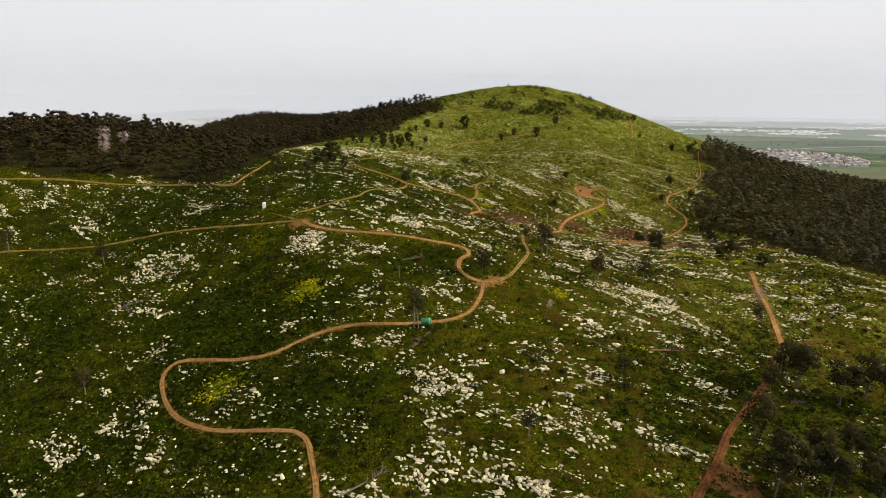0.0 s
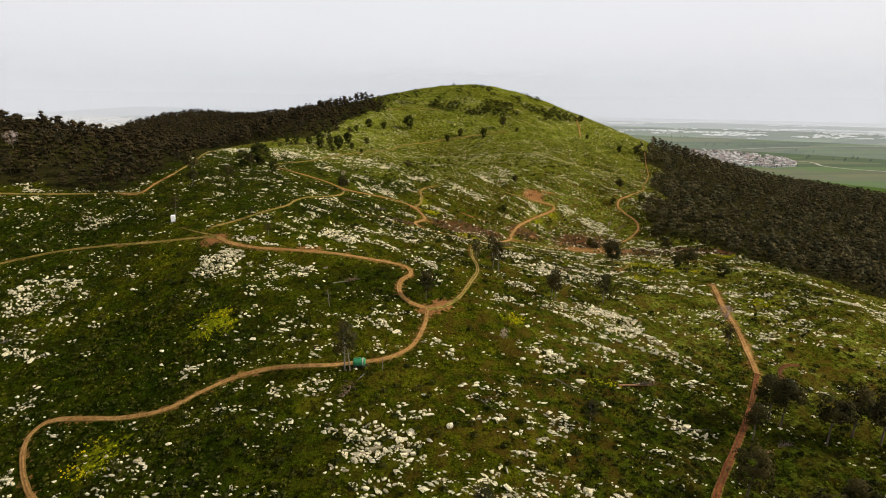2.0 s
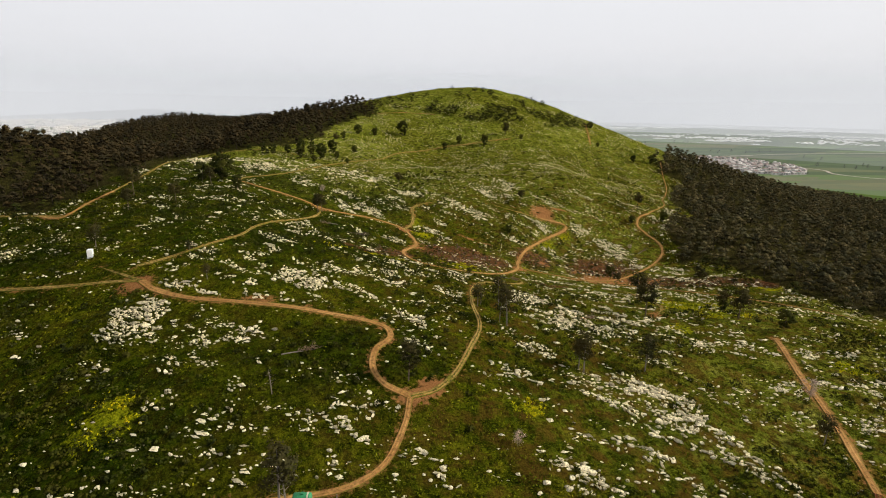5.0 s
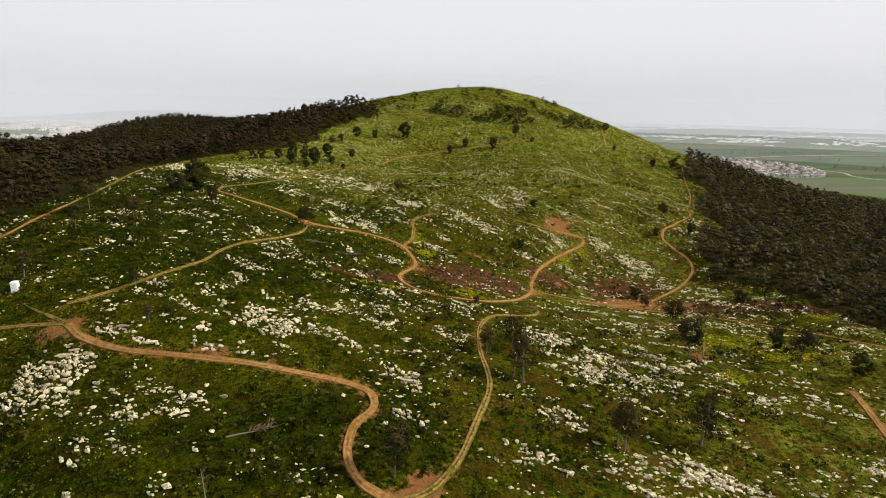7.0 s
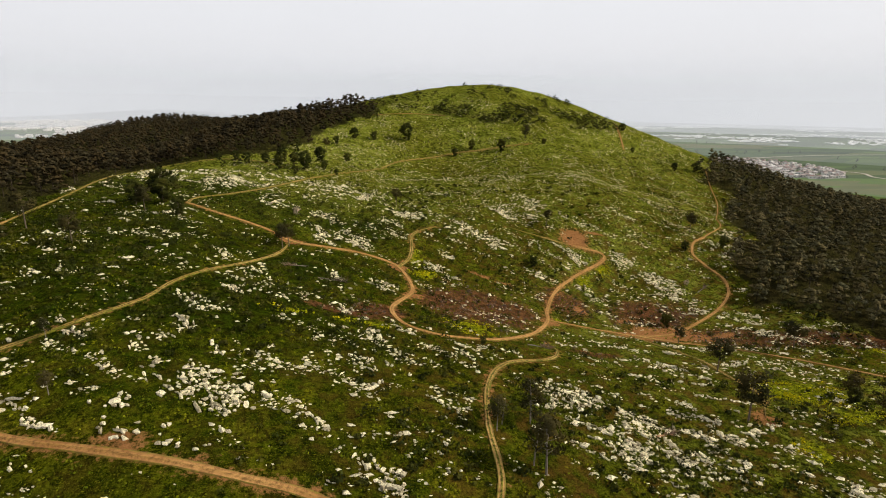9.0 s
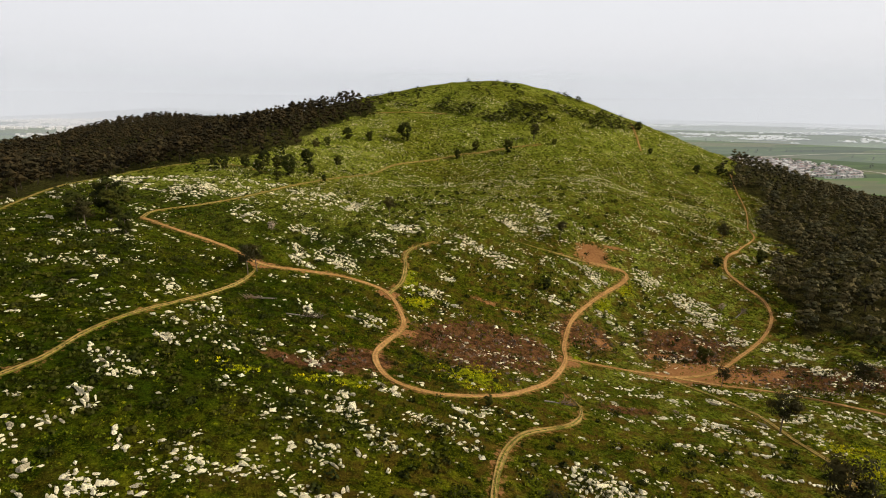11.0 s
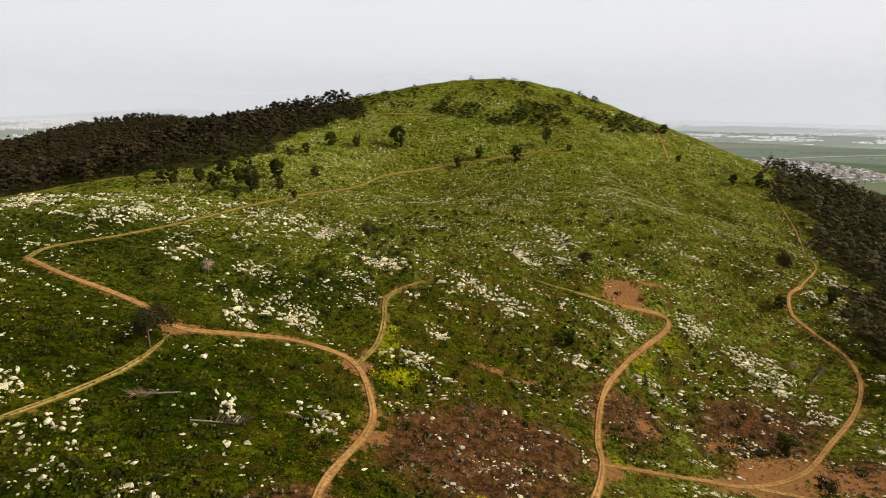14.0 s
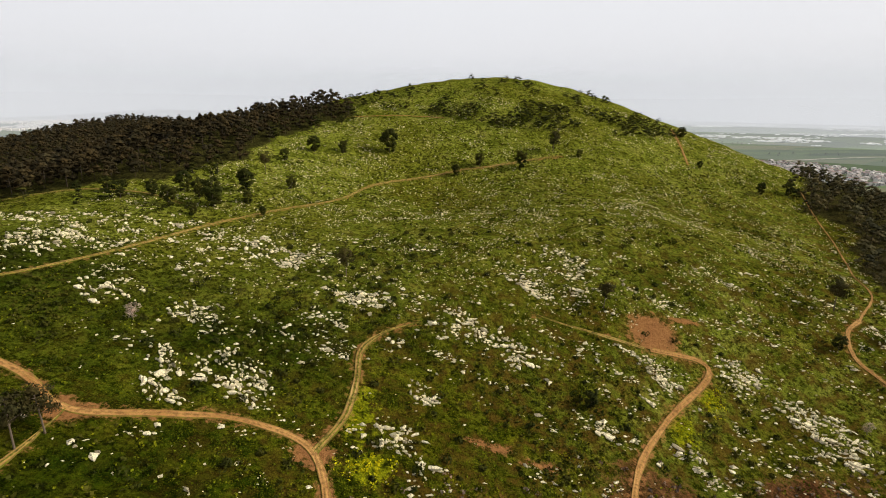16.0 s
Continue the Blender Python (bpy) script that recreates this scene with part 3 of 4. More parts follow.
p = sprinkle(620000, -190, 165, 55, 335, stone_keep)
lumps("limestone_rubble", p, np.minimum(np.exp(rng.normal(-1.75, 0.50, len(p))), 0.55), 0.62, LIMESTONE, "pale grey limestone rubble strewn over the grass", "rocks", bristle=0.45, stretch_x=1.45, shape=(OCT_V, OCT_F))
p = sprinkle(26000, -190, 165, 55, 335, stone_keep)
lumps("limestone_blocks", p, np.minimum(np.exp(rng.normal(-1.25, 0.40, len(p))), 0.7), 0.62, LIMESTONE, "larger pale limestone blocks among the rubble", "rocks", bristle=0.40, stretch_x=1.3)
p = sprinkle(300000, -60, 215, 295, 480, lambda x, y: np.clip(stone_keep(x, y) * 0.30 + 0.22 * np.clip(vnoise(x * 0.8 - y * 0.6, x * 0.6 + y * 0.8, 5.3, 8) * 1.6 - 0.55, 0, 1), 0, 1) * np.clip((y - 290) / 30, 0, 1) * (track_gap(x, y) > 0.4) * ~wooded(x, y))
lumps("hillside_stones", p, np.exp(rng.normal(-1.98, 0.45, len(p))), 0.8, SCREE, "small pale stones dotted over the upper slope", "rocks", bristle=0.40, shape=(OCT_V, OCT_F))

OUTCROPS_A = [(1, 274, 5, 2), (-4, 276, 5, 2), (-10, 276, 5, 2), (-51, 309, 8, 4), (-4, 320, 9, 5), (17, 304, 8, 3), (25, 270, 4, 2), (28, 265, 3, 1.5), (49, 294, 6, 3), (42, 299, 7, 2.5), (62, 280, 3, 1.5), (111, 283, 8, 4), (109, 290, 7, 4),
              (76, 294, 4, 3), (-11, 290, 7, 3), (-28, 293, 7, 4), (-9, 270, 4, 2), (99, 300, 6, 4), (114, 272, 6, 2)]
OUTCROPS_B = [(-12, 218, 4, 1.5), (-20, 217, 5, 1.5), (10, 246, 4, 3), (-3, 243, 3, 2), (23, 269, 4, 2), (-12, 179, 7, 2.5), (12, 165, 5, 2), (14, 154, 4, 3), (53, 182, 7, 2.5), (39, 160, 4, 2.5), (32, 151, 4, 2.5), (-44, 169, 6, 6), (-16, 160, 3, 2), (-24, 206, 6, 2),
              (62, 151, 6, 3), (-1, 279, 8, 2), (-15, 178, 6, 2), (45, 195, 5, 4), (61, 177, 6, 2)]
OUTCROPS_C = [(-135, 200, 9, 5), (-94, 169, 10, 8), (-44, 165, 6, 7), (-39, 127, 2.5, 2), (6, 94, 3, 2), (60, 146, 9, 6), (63, 137, 8, 5), (-1, 134, 5, 1.2), (15, 125, 3, 2), (-86, 102, 8, 4), (-72, 108, 7, 5), (-95, 203, 7, 4), (0, 102, 7, 5), (2, 78, 9, 5), (49, 180, 6, 3), (37, 123, 6, 4), (-6, 178, 5, 2), (-60, 95, 6, 4), (70, 128, 6, 4)]
BLOCK_V = np.sign(ICO_V) * np.abs(ICO_V) ** 0.7


def ledges(name, sites, label):
    """Broken rows of angular slabs along the strike of the beds."""
    rows = []
    for ox, oy, a, b in sites:
        strike = -0.40 + 0.5 * (float(vnoise(ox, oy, 40, 51)) - 0.5) * 2 * 0.8
        c, s = math.cos(strike), math.sin(strike)
        for across in np.arange(-b, b + 0.1, 0.95):
            reach = a * math.sqrt(max(0.15, 1 - (across / (b + 0.6)) ** 2)) * rng.uniform(0.6, 1.15)
            shift = rng.normal(0, a * 0.15)
            k = max(2, int(reach * 2 / 0.55))
            u = np.linspace(-reach, reach, k) + shift + rng.normal(0, 0.25, k)
            v = across + rng.normal(0, 0.30, k) + 0.5 * np.sin(u * 0.9 + ox)
            x, y = ox + u * c - v * s, oy + u * s + v * c
            vein = 1 - np.abs(2 * vnoise(u * 0.55 + ox, v + oy, 2.6, 52) - 1)
            keep = vein + rng.normal(0, 0.14, k) > 0.66
            big_one = rng.random(k) < 0.12
            rows.append(np.column_stack([x, y, np.full(k, strike) + rng.normal(0, 0.35, k), np.exp(rng.normal(-1.20, 0.45, k)) * (1 + 0.8 * big_one), np.exp(rng.normal(-1.65, 0.40, k)) * (1 + 0.6 * big_one), rng.uniform(0.12, 0.32, k) * (1 + 0.5 * big_one)])[keep])
    q = np.vstack(rows)
    q = q[(track_gap(q[:, 0], q[:, 1]) > 0.7) & ~wooded(q[:, 0], q[:, 1])]
    k = len(q)
    v = BLOCK_V[None] * (1 + rng.uniform(-0.42, 0.42, (k, len(BLOCK_V), 3)))
    x, y, z = v[..., 0] * q[:, 3:4], v[..., 1] * q[:, 4:5], v[..., 2] * q[:, 5:6]
    c, s = np.cos(q[:, 2:3]), np.sin(q[:, 2:3])
    z = z + x * rng.normal(0, 0.15, (k, 1)) + height(q[:, 0], q[:, 1])[:, None] + q[:, 5:6] * 0.35
    out = np.stack([x * c - y * s + q[:, :1], x * s + y * c + q[:, 1:2], z], -1).reshape(-1, 3)
    f = (ICO_F[None] + (np.arange(k) * len(BLOCK_V))[:, None, None]).reshape(-1, 3)
    tagged(mesh_object(name, out, f, LIMESTONE), label, "rocks", kind="stuff")


OUTCROPS = OUTCROPS_A + OUTCROPS_B + OUTCROPS_C
ledges("limestone_outcrop", OUTCROPS, "whitish limestone ledges breaking through the turf")
more = sprinkle(4200, -180, 150, 60, 330, lambda x, y: np.clip((vnoise(x, y, 26, 7) * 0.65 + vnoise(x, y, 9, 8) * 0.35 - 0.42) * 2.2, 0, 1) * (1 - patches(x, y, SOIL)) * (1 - patches(x, y, YELLOW)) * (1 - 0.8 * patches(x, y, BRUSH)) * (1 - 0.8 * patches(x, y, LUSH_SHADE)))
ledges("limestone_outcrop", [(x, y, math.exp(rng.normal(0.60, 0.55)), rng.uniform(0.2, 1.5)) for x, y in more], "low broken limestone ledges between tufts of grass")
big = [(rng.normal(ox, a * 0.5), rng.normal(oy, b * 0.5), min(0.85, math.exp(rng.normal(-1.15, 0.35)))) for ox, oy, a, b in OUTCROPS for _ in range(int(2 + a * b / 9))]


def boulder_mesh(seed):
    bm = bmesh.new()
    bmesh.ops.create_icosphere(bm, subdivisions=2, radius=1.0)
    off = Vector((seed * 7.1, seed * 3.3, 0))
    for v in bm.verts:
        v.co *= 0.80 + 0.55 * noise.noise(v.co * 1.3 + off) + 0.30 * noise.noise(v.co * 3.2 + off)
        v.co.z *= 0.62
    me = bpy.data.meshes.new("boulder")
    bm.to_mesh(me)
    bm.free()
    me.materials.append(LIMESTONE)
    return me


BOULDERS = [boulder_mesh(s) for s in range(6)]
for i, (x, y, s) in enumerate(big):
    if track_gap(x, y)[0] < 1.2:
        continue
    ob = new("boulder", BOULDERS[i % 6])
    ob.matrix_basis = pose(x, y, float(height(x, y)) + 0.12 * s, 0, 0, rng.uniform(0, 360)) @ Matrix.Diagonal((s * 1.2, s, s, 1))
    tagged(ob, "weathered pale limestone boulder in the grass", "boulder", "boulders on the hillside")


# ---- plants ----
def leaves(centres, radii, per, size, squash=0.75, hug=None):
    """Leaf tufts: small bent triangles and quads round the given centres."""
    k = len(centres) * per
    c = np.repeat(centres, per, 0)
    r = np.repeat(radii, per)
    d = rng.normal(size=(k, 3))
    d /= np.linalg.norm(d, axis=1)[:, None]
    q = c + d * (r * rng.uniform(0.55, 1.05, k))[:, None] * np.array([1, 1, squash])
    a = rng.normal(size=(k, 3))
    if hug is not None:
        d = (q - np.asarray(hug)) * 0.6 + (q - c) + rng.normal(0, 0.35, (k, 3))
        d /= np.linalg.norm(d, axis=1)[:, None]
        a = np.cross(d, a)
    a /= np.linalg.norm(a, axis=1)[:, None]
    b = np.cross(a, d)
    b /= np.linalg.norm(b, axis=1)[:, None] + 1e-9
    s = (size * rng.uniform(0.6, 1.4, k))[:, None]
    v = np.stack([q - a * s * 0.6, q + b * s * 0.55, q + a * s * 0.6 + d * s * 0.15, q - b * s * 0.55], 1)
    return v.reshape(-1, 3), np.arange(k * 4).reshape(-1, 4)


def tube(points, radii, sides=6):
    """A tapered limb along points."""
    v, f = [], []
    for i, (p, r) in enumerate(zip(points, radii)):
        t = Vector(points[min(i + 1, len(points) - 1)]) - Vector(points[max(i - 1, 0)])
        m = t.to_track_quat("Z", "Y").to_matrix()
        for s in range(sides):
            a = 2 * math.pi * s / sides
            v.append(tuple(Vector(p) + m @ Vector((math.cos(a) * r, math.sin(a) * r, 0))))
    for i in range(len(points) - 1):
        for s in range(sides):
            f.append((i * sides + s, i * sides + (s + 1) % sides, (i + 1) * sides + (s + 1) % sides, (i + 1) * sides + s))
    f.append(tuple(range(sides - 1, -1, -1)))
    f.append(tuple((len(points) - 1) * sides + s for s in range(sides)))
    return v, f


def join(parts):
    v, f = [], []
    for a, b in parts:
        o = len(v)
        v += [tuple(q) for q in a]
        f += [tuple(int(i) + o for i in q) for q in b]
    return v, f


def skeleton_of(h, bare, spread, limbs, lean):
    """A trunk and its limbs; gives the tube pieces and the limb ends."""
    top = (lean * h * 0.12 + rng.normal(0, 0.02 * h), rng.normal(0, 0.02 * h), h * 0.88)
    pts = [(0, 0, -0.3), (top[0] * 0.25, top[1] * 0.3, h * 0.3), (top[0] * 0.6, top[1] * 0.5, h * 0.6), top]
    r = 0.011 * h + 0.03
    pieces, ends = [tube(pts, [r * 1.25, r, r * 0.7, r * 0.25], 7)], [np.array(top)]
    for i in range(limbs):
        u = bare + (0.95 - bare) * (i + rng.random()) / limbs
        start = np.array([np.interp(u, [0, 0.34, 0.68, 1], [q[k] for q in pts]) for k in range(3)])
        a = 2.4 * i + rng.uniform(-0.5, 0.5)
        reach = spread * h * (1.05 - 0.55 * abs(u - 0.6) / 0.5) * rng.uniform(0.7, 1.15)
        end = start + np.array([math.cos(a) * reach, math.sin(a) * reach, reach * rng.uniform(0.15, 0.7)])
        bend = (start + end) / 2 + np.array([0, 0, -0.06 * reach])
        pieces.append(tube([start, bend, end], [r * 0.42, r * 0.28, r * 0.08], 4))
        ends += [end, bend * 0.35 + end * 0.65 + rng.normal(0, 0.05 * h, 3)]
    return pieces, np.array(ends)


def make_tree(name, h, bare, spread, limbs, per, leaf, clump, mat, bark, label, category, lean=0.0):
    root = new(name)
    pieces, ends = skeleton_of(h, bare, spread, limbs, lean)
    v, f = join(pieces)
    mesh_object("trunk", v, f, bark, root)
    if per:
        extra = ends[rng.integers(0, len(ends), len(ends) // 2)] + rng.normal(0, 0.07 * h, (len(ends) // 2, 3))
        ctr = np.vstack([ends, extra])
        ctr[:, 2] = np.minimum(np.maximum(ctr[:, 2], h * bare * 0.9), h * 0.97)
        size = clump * h * rng.uniform(0.7, 1.3, len(ctr))
        v, f = leaves(ctr, size, per, leaf, 0.7, (0.0, 0.0, h * (0.45 + 0.4 * bare)))
        if bare < 0.3 and per > 30:
            core = (OCT_V[None] * rng.uniform(0.5, 0.9, (len(ctr), len(OCT_V), 1)) * size[:, None, None] * np.array([1, 1, 0.7]) + ctr[:, None]).reshape(-1, 3)
            core_f = (OCT_F[None] + (np.arange(len(ctr)) * len(OCT_V))[:, None, None]).reshape(-1, 3)
            v, f = np.vstack([v, core]), f.tolist() + (core_f + len(v)).tolist()
        mesh_object("crown", v, f, mat, root)
    return tagged(root, label, category)


def plant(model, x, y, h, model_h, group="", label=""):
    s = h / model_h
    ob = copy_thing(model, pose(x, y, float(height(x, y)), 0, 0, rng.uniform(0, 360)) @ Matrix.Diagonal((s, s, s, 1)))
    if group:
        tagged(ob, label, "", group)
    return ob


LOFT = 10.0
PINES = [make_tree("pine_tree", LOFT, 0.42, 0.23, 11, 52, 0.30, 0.105, PINE, BARK, "dark green pine with a bare pale trunk and ragged crown", "tree", l) for l in (0.3, -0.5, 0.0, 0.8)]
FULL = [make_tree("evergreen_tree", LOFT, 0.12, 0.30, 16, 52, 0.34, 0.125, OAK, BARK, "dense dark evergreen tree standing in the meadow", "tree", l) for l in (0.2, -0.3, 0.0)]
SNAGS = [make_tree("dead_tree", LOFT, 0.35, 0.20, 12, 0, 0.3, 0.1, PINE, DEAD, "bare grey burnt tree with broken limbs", "dead tree", l) for l in (0.6, -0.8)]
THIN = [make_tree("sparse_pine", LOFT, 0.35, 0.18, 12, 34, 0.28, 0.095, PINE, DEAD, "half-burnt pine with a sparse drooping crown", "tree", l) for l in (0.5, -0.4)]

PALE_TREES = [make_tree("bare_almond_tree", LOFT, 0.20, 0.32, 18, 16, 0.26, 0.11, BLOSSOM, DEAD, "leafless pale grey tree with a haze of twigs", "tree", l) for l in (0.2, -0.4)]
# single trees: x, y, height
TREES_PALE = [(-163, 262, 8.5), (-168, 270, 8.5), (-157, 268, 8.0), (-160, 256, 7.0), (94, 149, 5.0), (28, 131, 3.0), (-20, 285, 3.5), (118, 287, 3.0)]
TREES_FULL = [(17.2, 430.6, 10.4), (-1.4, 422, 5.3), (-11.8, 414.7, 6.6), (-20, 400, 4.4), (-38, 343, 6.0), (55, 423.3, 5.8), (44.7, 416.5, 5.1), (72.3, 420.8, 7.3), (99, 428.4, 3.6), (178, 421, 5.7), (193, 424, 6), (161.6, 464.7, 5.7), (157.4, 436, 3.5), (60.1, 283.9, 3.8), (-56, 271.3, 11.0), (-62.3, 268, 7.4), (98, 261, 4.9), (109, 202, 4.3), (114.5, 183.3, 5.7), (32.3, 214.9, 2.1), (-27.6, 346, 8.5), (-23.1, 361.4, 7.3), (-48, 261.6, 5.6), (-45, 349, 5.0), (-33, 351, 6.0), (-30, 338, 3.6), (-20, 352, 4.0), (-14, 345, 2.8), (-52, 346, 5.2), (-12, 372, 4.6), (-39, 356, 6.4), (-58, 351, 4.4), (128, 309, 4.2), (146, 312, 5.6)]
TREES_PINE = [(-23.2, 384.5, 6.6), (88.2, 431.9, 9.8), (12.4, 313, 7.1), (71.5, 312, 6.6), (137.4, 323.5, 9.3), (-57.8, 263.3, 7.3), (94.2, 245.6, 5.7), (124.2, 238.9, 8.6), (79.9, 193.3, 11.0), (106.9, 191.6, 9.5), (-75.4, 241, 9.7), (-68.7, 221.5, 6.9), (-57.3, 227.7, 6.9), (11, 144, 8.0), (90.2, 220, 9.5), (78.5, 105.9, 11.6), (69.6, 101.5, 8), (57.5, 86, 10.4), (56.4, 75.3, 10), (52.7, 71.3, 9.1)]
TREES_PINE_B = [(85.2, 101.7, 10.9), (92.3, 103.8, 11.3), (96, 101.2, 11.2), (73.6, 82.8, 8.1), (61.9, 72.1, 9.6), (58.4, 73.2, 8.9), (70.9, 74.7, 7.6), (77, 107.4, 11), (64, 78, 9), (68, 70, 9.5), (80, 76, 8), (88, 86, 8), (-18.1, 253.5, 7.4), (-17, 257, 6.8), (110, 203.8, 7)]
TREES_THIN = [(-7.0, 120.0, 11.0), (34.5, 170.2, 10.2), (28.9, 178, 6.4), (62.1, 157.4, 9), (47.1, 153.8, 9.5), (-66.2, 197, 6.8), (-33.1, 177.4, 4.1), (34.7, 181, 8), (15.3, 83, 6.5), (46.2, 154.5, 7), (38.4, 103.2, 5.9), (-89.5, 119.2, 8), (-115, 173.3, 8), (-155, 183.5, 9), (86, 135.4, 7), (-41, 190.5, 4)]
TREES_DEAD = [(-5.9, 119.4, 8.5), (30, 180, 5), (33, 171.5, 7), (-12, 141, 5)]
for spec, models, grp in ((TREES_FULL, FULL, "scattered evergreen trees"), (TREES_PINE + TREES_PINE_B, PINES, "scattered pines"), (TREES_THIN, THIN, "half-burnt pines"), (TREES_DEAD, SNAGS, "dead trees"), (TREES_PALE, PALE_TREES, "bare pale trees")):
    for i, (x, y, h) in enumerate(spec):
        plant(models[i % len(models)], x, y, h, LOFT, grp)
for model in PINES + FULL + SNAGS + THIN + PALE_TREES:
    for o in (*model.children_recursive, model):
        bpy.data.objects.remove(o)


def wood_model(k, per, leaf):
    """One tree of a wood: a domed crown of k leafy clumps on a thin trunk."""
    h = 8.0
    tv, tf = tube([(0, 0, -0.3), (0.1, 0, h * 0.65)], [0.13, 0.06], 4)
    u = np.linspace(0.0, 1.0, k)
    a = rng.uniform(0, 6.283) + 2.4 * np.arange(k) + rng.normal(0, 0.3, k)
    rad = np.sqrt(1.02 - (0.25 + 0.75 * u) ** 2) * h * 0.34 * rng.uniform(0.5, 1.1, k)
    ctr = np.column_stack([np.cos(a) * rad, np.sin(a) * rad, h * (0.24 + 0.68 * u + rng.normal(0, 0.04, k))])
    size = h * 0.17 * rng.uniform(0.75, 1.3, k)
    core = (OCT_V[None] * rng.uniform(0.6, 0.95, (k, len(OCT_V), 1)) * size[:, None, None] * np.array([1, 1, 0.7]) + ctr[:, None]).reshape(-1, 3)
    core_f = (OCT_F[None] + (np.arange(k) * len(OCT_V))[:, None, None]).reshape(-1, 3)
    lv, lf = leaves(ctr, size, per, leaf, 0.7, (0.0, 0.0, h * 0.55))
    return np.array(tv), tf, np.vstack([lv, core]), [tuple(q) for q in lf] + [tuple(q + len(lv)) for q in core_f]


WOOD = [wood_model(8, 15, 0.58) for _ in range(10)]
FAR_WOOD = [wood_model(6, 12, 0.66) for _ in range(6)]


def wood(name, pts, mats, label, low, high, fat=1.0, models=WOOD):
    """A whole wood: its trees' trunks in one part, its crowns in another."""
    root = new(name)
    tagged(root, label, "woodland", kind="stuff")
    vs, fs, o, tv, tf, to, tone = [], [], 0, [], [], 0, []
    z = height(pts[:, 0], pts[:, 1])
    for i, (x, y) in enumerate(pts):
        a, b, c, d = models[i % len(models)]
        s = (low + (high - low) * rng.beta(1.6, 1.8)) / 8.0
        w = s ** 0.7 * rng.uniform(0.75, 1.25) * fat
        t = rng.uniform(0, 6.283)
        m = np.array([[math.cos(t) * w, -math.sin(t) * w, 0], [math.sin(t) * w, math.cos(t) * w, 0], [0, 0, s]])
        off = np.array([x, y, z[i]])
        tone.append(np.full(len(c), rng.beta(1.2, 1.6)))
        vs.append(c @ m.T + off)
        fs += [tuple(q + o for q in face) for face in d]
        o += len(c)
        tv.append(a @ m.T + off)
        tf += [tuple(q + to for q in face) for face in b]
        to += len(a)
    float_attribute(mesh_object("crowns", np.vstack(vs), fs, mats, root), "tone", np.concatenate(tone))
    mesh_object("trunks", np.vstack(tv), tf, SHADE_BARK, root)


def thin_out(p, gap):
    """Drop points closer together than gap."""
    cells, keep = {}, []
    for i, (x, y) in enumerate(p):
        c = (int(x // gap), int(y // gap))
        if all((x - p[j][0]) ** 2 + (y - p[j][1]) ** 2 > gap * gap * 0.6 for dx in (-1, 0, 1) for dy in (-1, 0, 1) for j in cells.get((c[0] + dx, c[1] + dy), ())):
            cells.setdefault(c, []).append(i)
            keep.append(i)
    return p[keep]


def glade(x, y):
    return np.clip((vnoise(x, y, 19, 45) * 0.6 + vnoise(x, y, 8, 46) * 0.4 - 0.24) * 6, np.where(x < 60, 0.7, 0.08), 1)


west = thin_out(sprinkle(15000, -290, 25, 225, 780, lambda x, y: wooded(x, y) * glade(x, y) * (track_gap(x, y) > 2.5) * (np.hypot(x + 162, y - 262) > 9)), 6.3)
wood("pine_wood", west[west[:, 1] < 440], WEST_LEAF, "dense dark pine wood over the ridge", 5.0, 9.5, 1.05)
wood("pine_wood", west[west[:, 1] >= 440], WEST_LEAF, "dark pine wood covering the hill behind", 4.5, 8.5, 1.08, FAR_WOOD)
east = thin_out(sprinkle(13000, 125, 500, 160, 620, lambda x, y: wooded(x, y) * glade(x, y) * (track_gap(x, y) > 1.5) * (x < 275 + 0.9 * (y - 180))), 6.1)
wood("pine_wood", east[east[:, 1] < 430], EAST_LEAF, "dense dark pine wood on the falling slope", 4.5, 9.5, 1.0)
wood("pine_wood", east[east[:, 1] >= 430], EAST_LEAF, "dark pine wood along the lower ridge", 4.5, 8.5, 1.05, FAR_WOOD)
stray = thin_out(sprinkle(900, -110, 215, 200, 470, lambda x, y: ~wooded(x, y) * (track_gap(x, y) > 2) * np.clip(0.5 * (wooded(x - 9, y) + 0.0) + 0.5 * wooded(x + 9, y) + 0.5 * wooded(x, y + 10) + 0.25 * wooded(x, y + 20), 0, 1)), 6.5)
wood("edge_trees", stray, OAK, "scattered dark trees and bushes along the wood's edge", 2.0, 6.5, 1.2)
SUMMIT = [(-5, 468), (35, 462), (53, 455), (71, 449), (98, 448), (125, 449), (156, 460), (170, 478), (120, 500), (60, 505), (0, 500), (-30, 490)]
top = thin_out(sprinkle(5200, -40, 180, 440, 510, lambda x, y: inside(x, y, SUMMIT) * np.clip((vnoise(x, y, 11, 47) - 0.40) * 4, 0.04, 1) * np.where((x > 35) & (y < 472), 0.80, 0.09)), 2.7)
wood("summit_scrub", top, OAK, "dark evergreen bushes thick below the summit", 1.4, 4.2, 1.45, FAR_WOOD)

# low shrubs, tufts, bloom and dry brush
def tufts(name, pts, size, per, leaf, mat, label, category):
    r = np.minimum(size * np.exp(rng.normal(-0.1, 0.38, len(pts))), size * 2.2)
    c = np.column_stack([pts, height(pts[:, 0], pts[:, 1]) + r * 0.35])
    v, f = leaves(c, r, per, leaf, 0.6)
    tagged(mesh_object(name, v, f, mat), label, category, kind="stuff")


def open_ground(x, y):
    return (track_gap(x, y) > 0.5) & ~wooded(x, y)


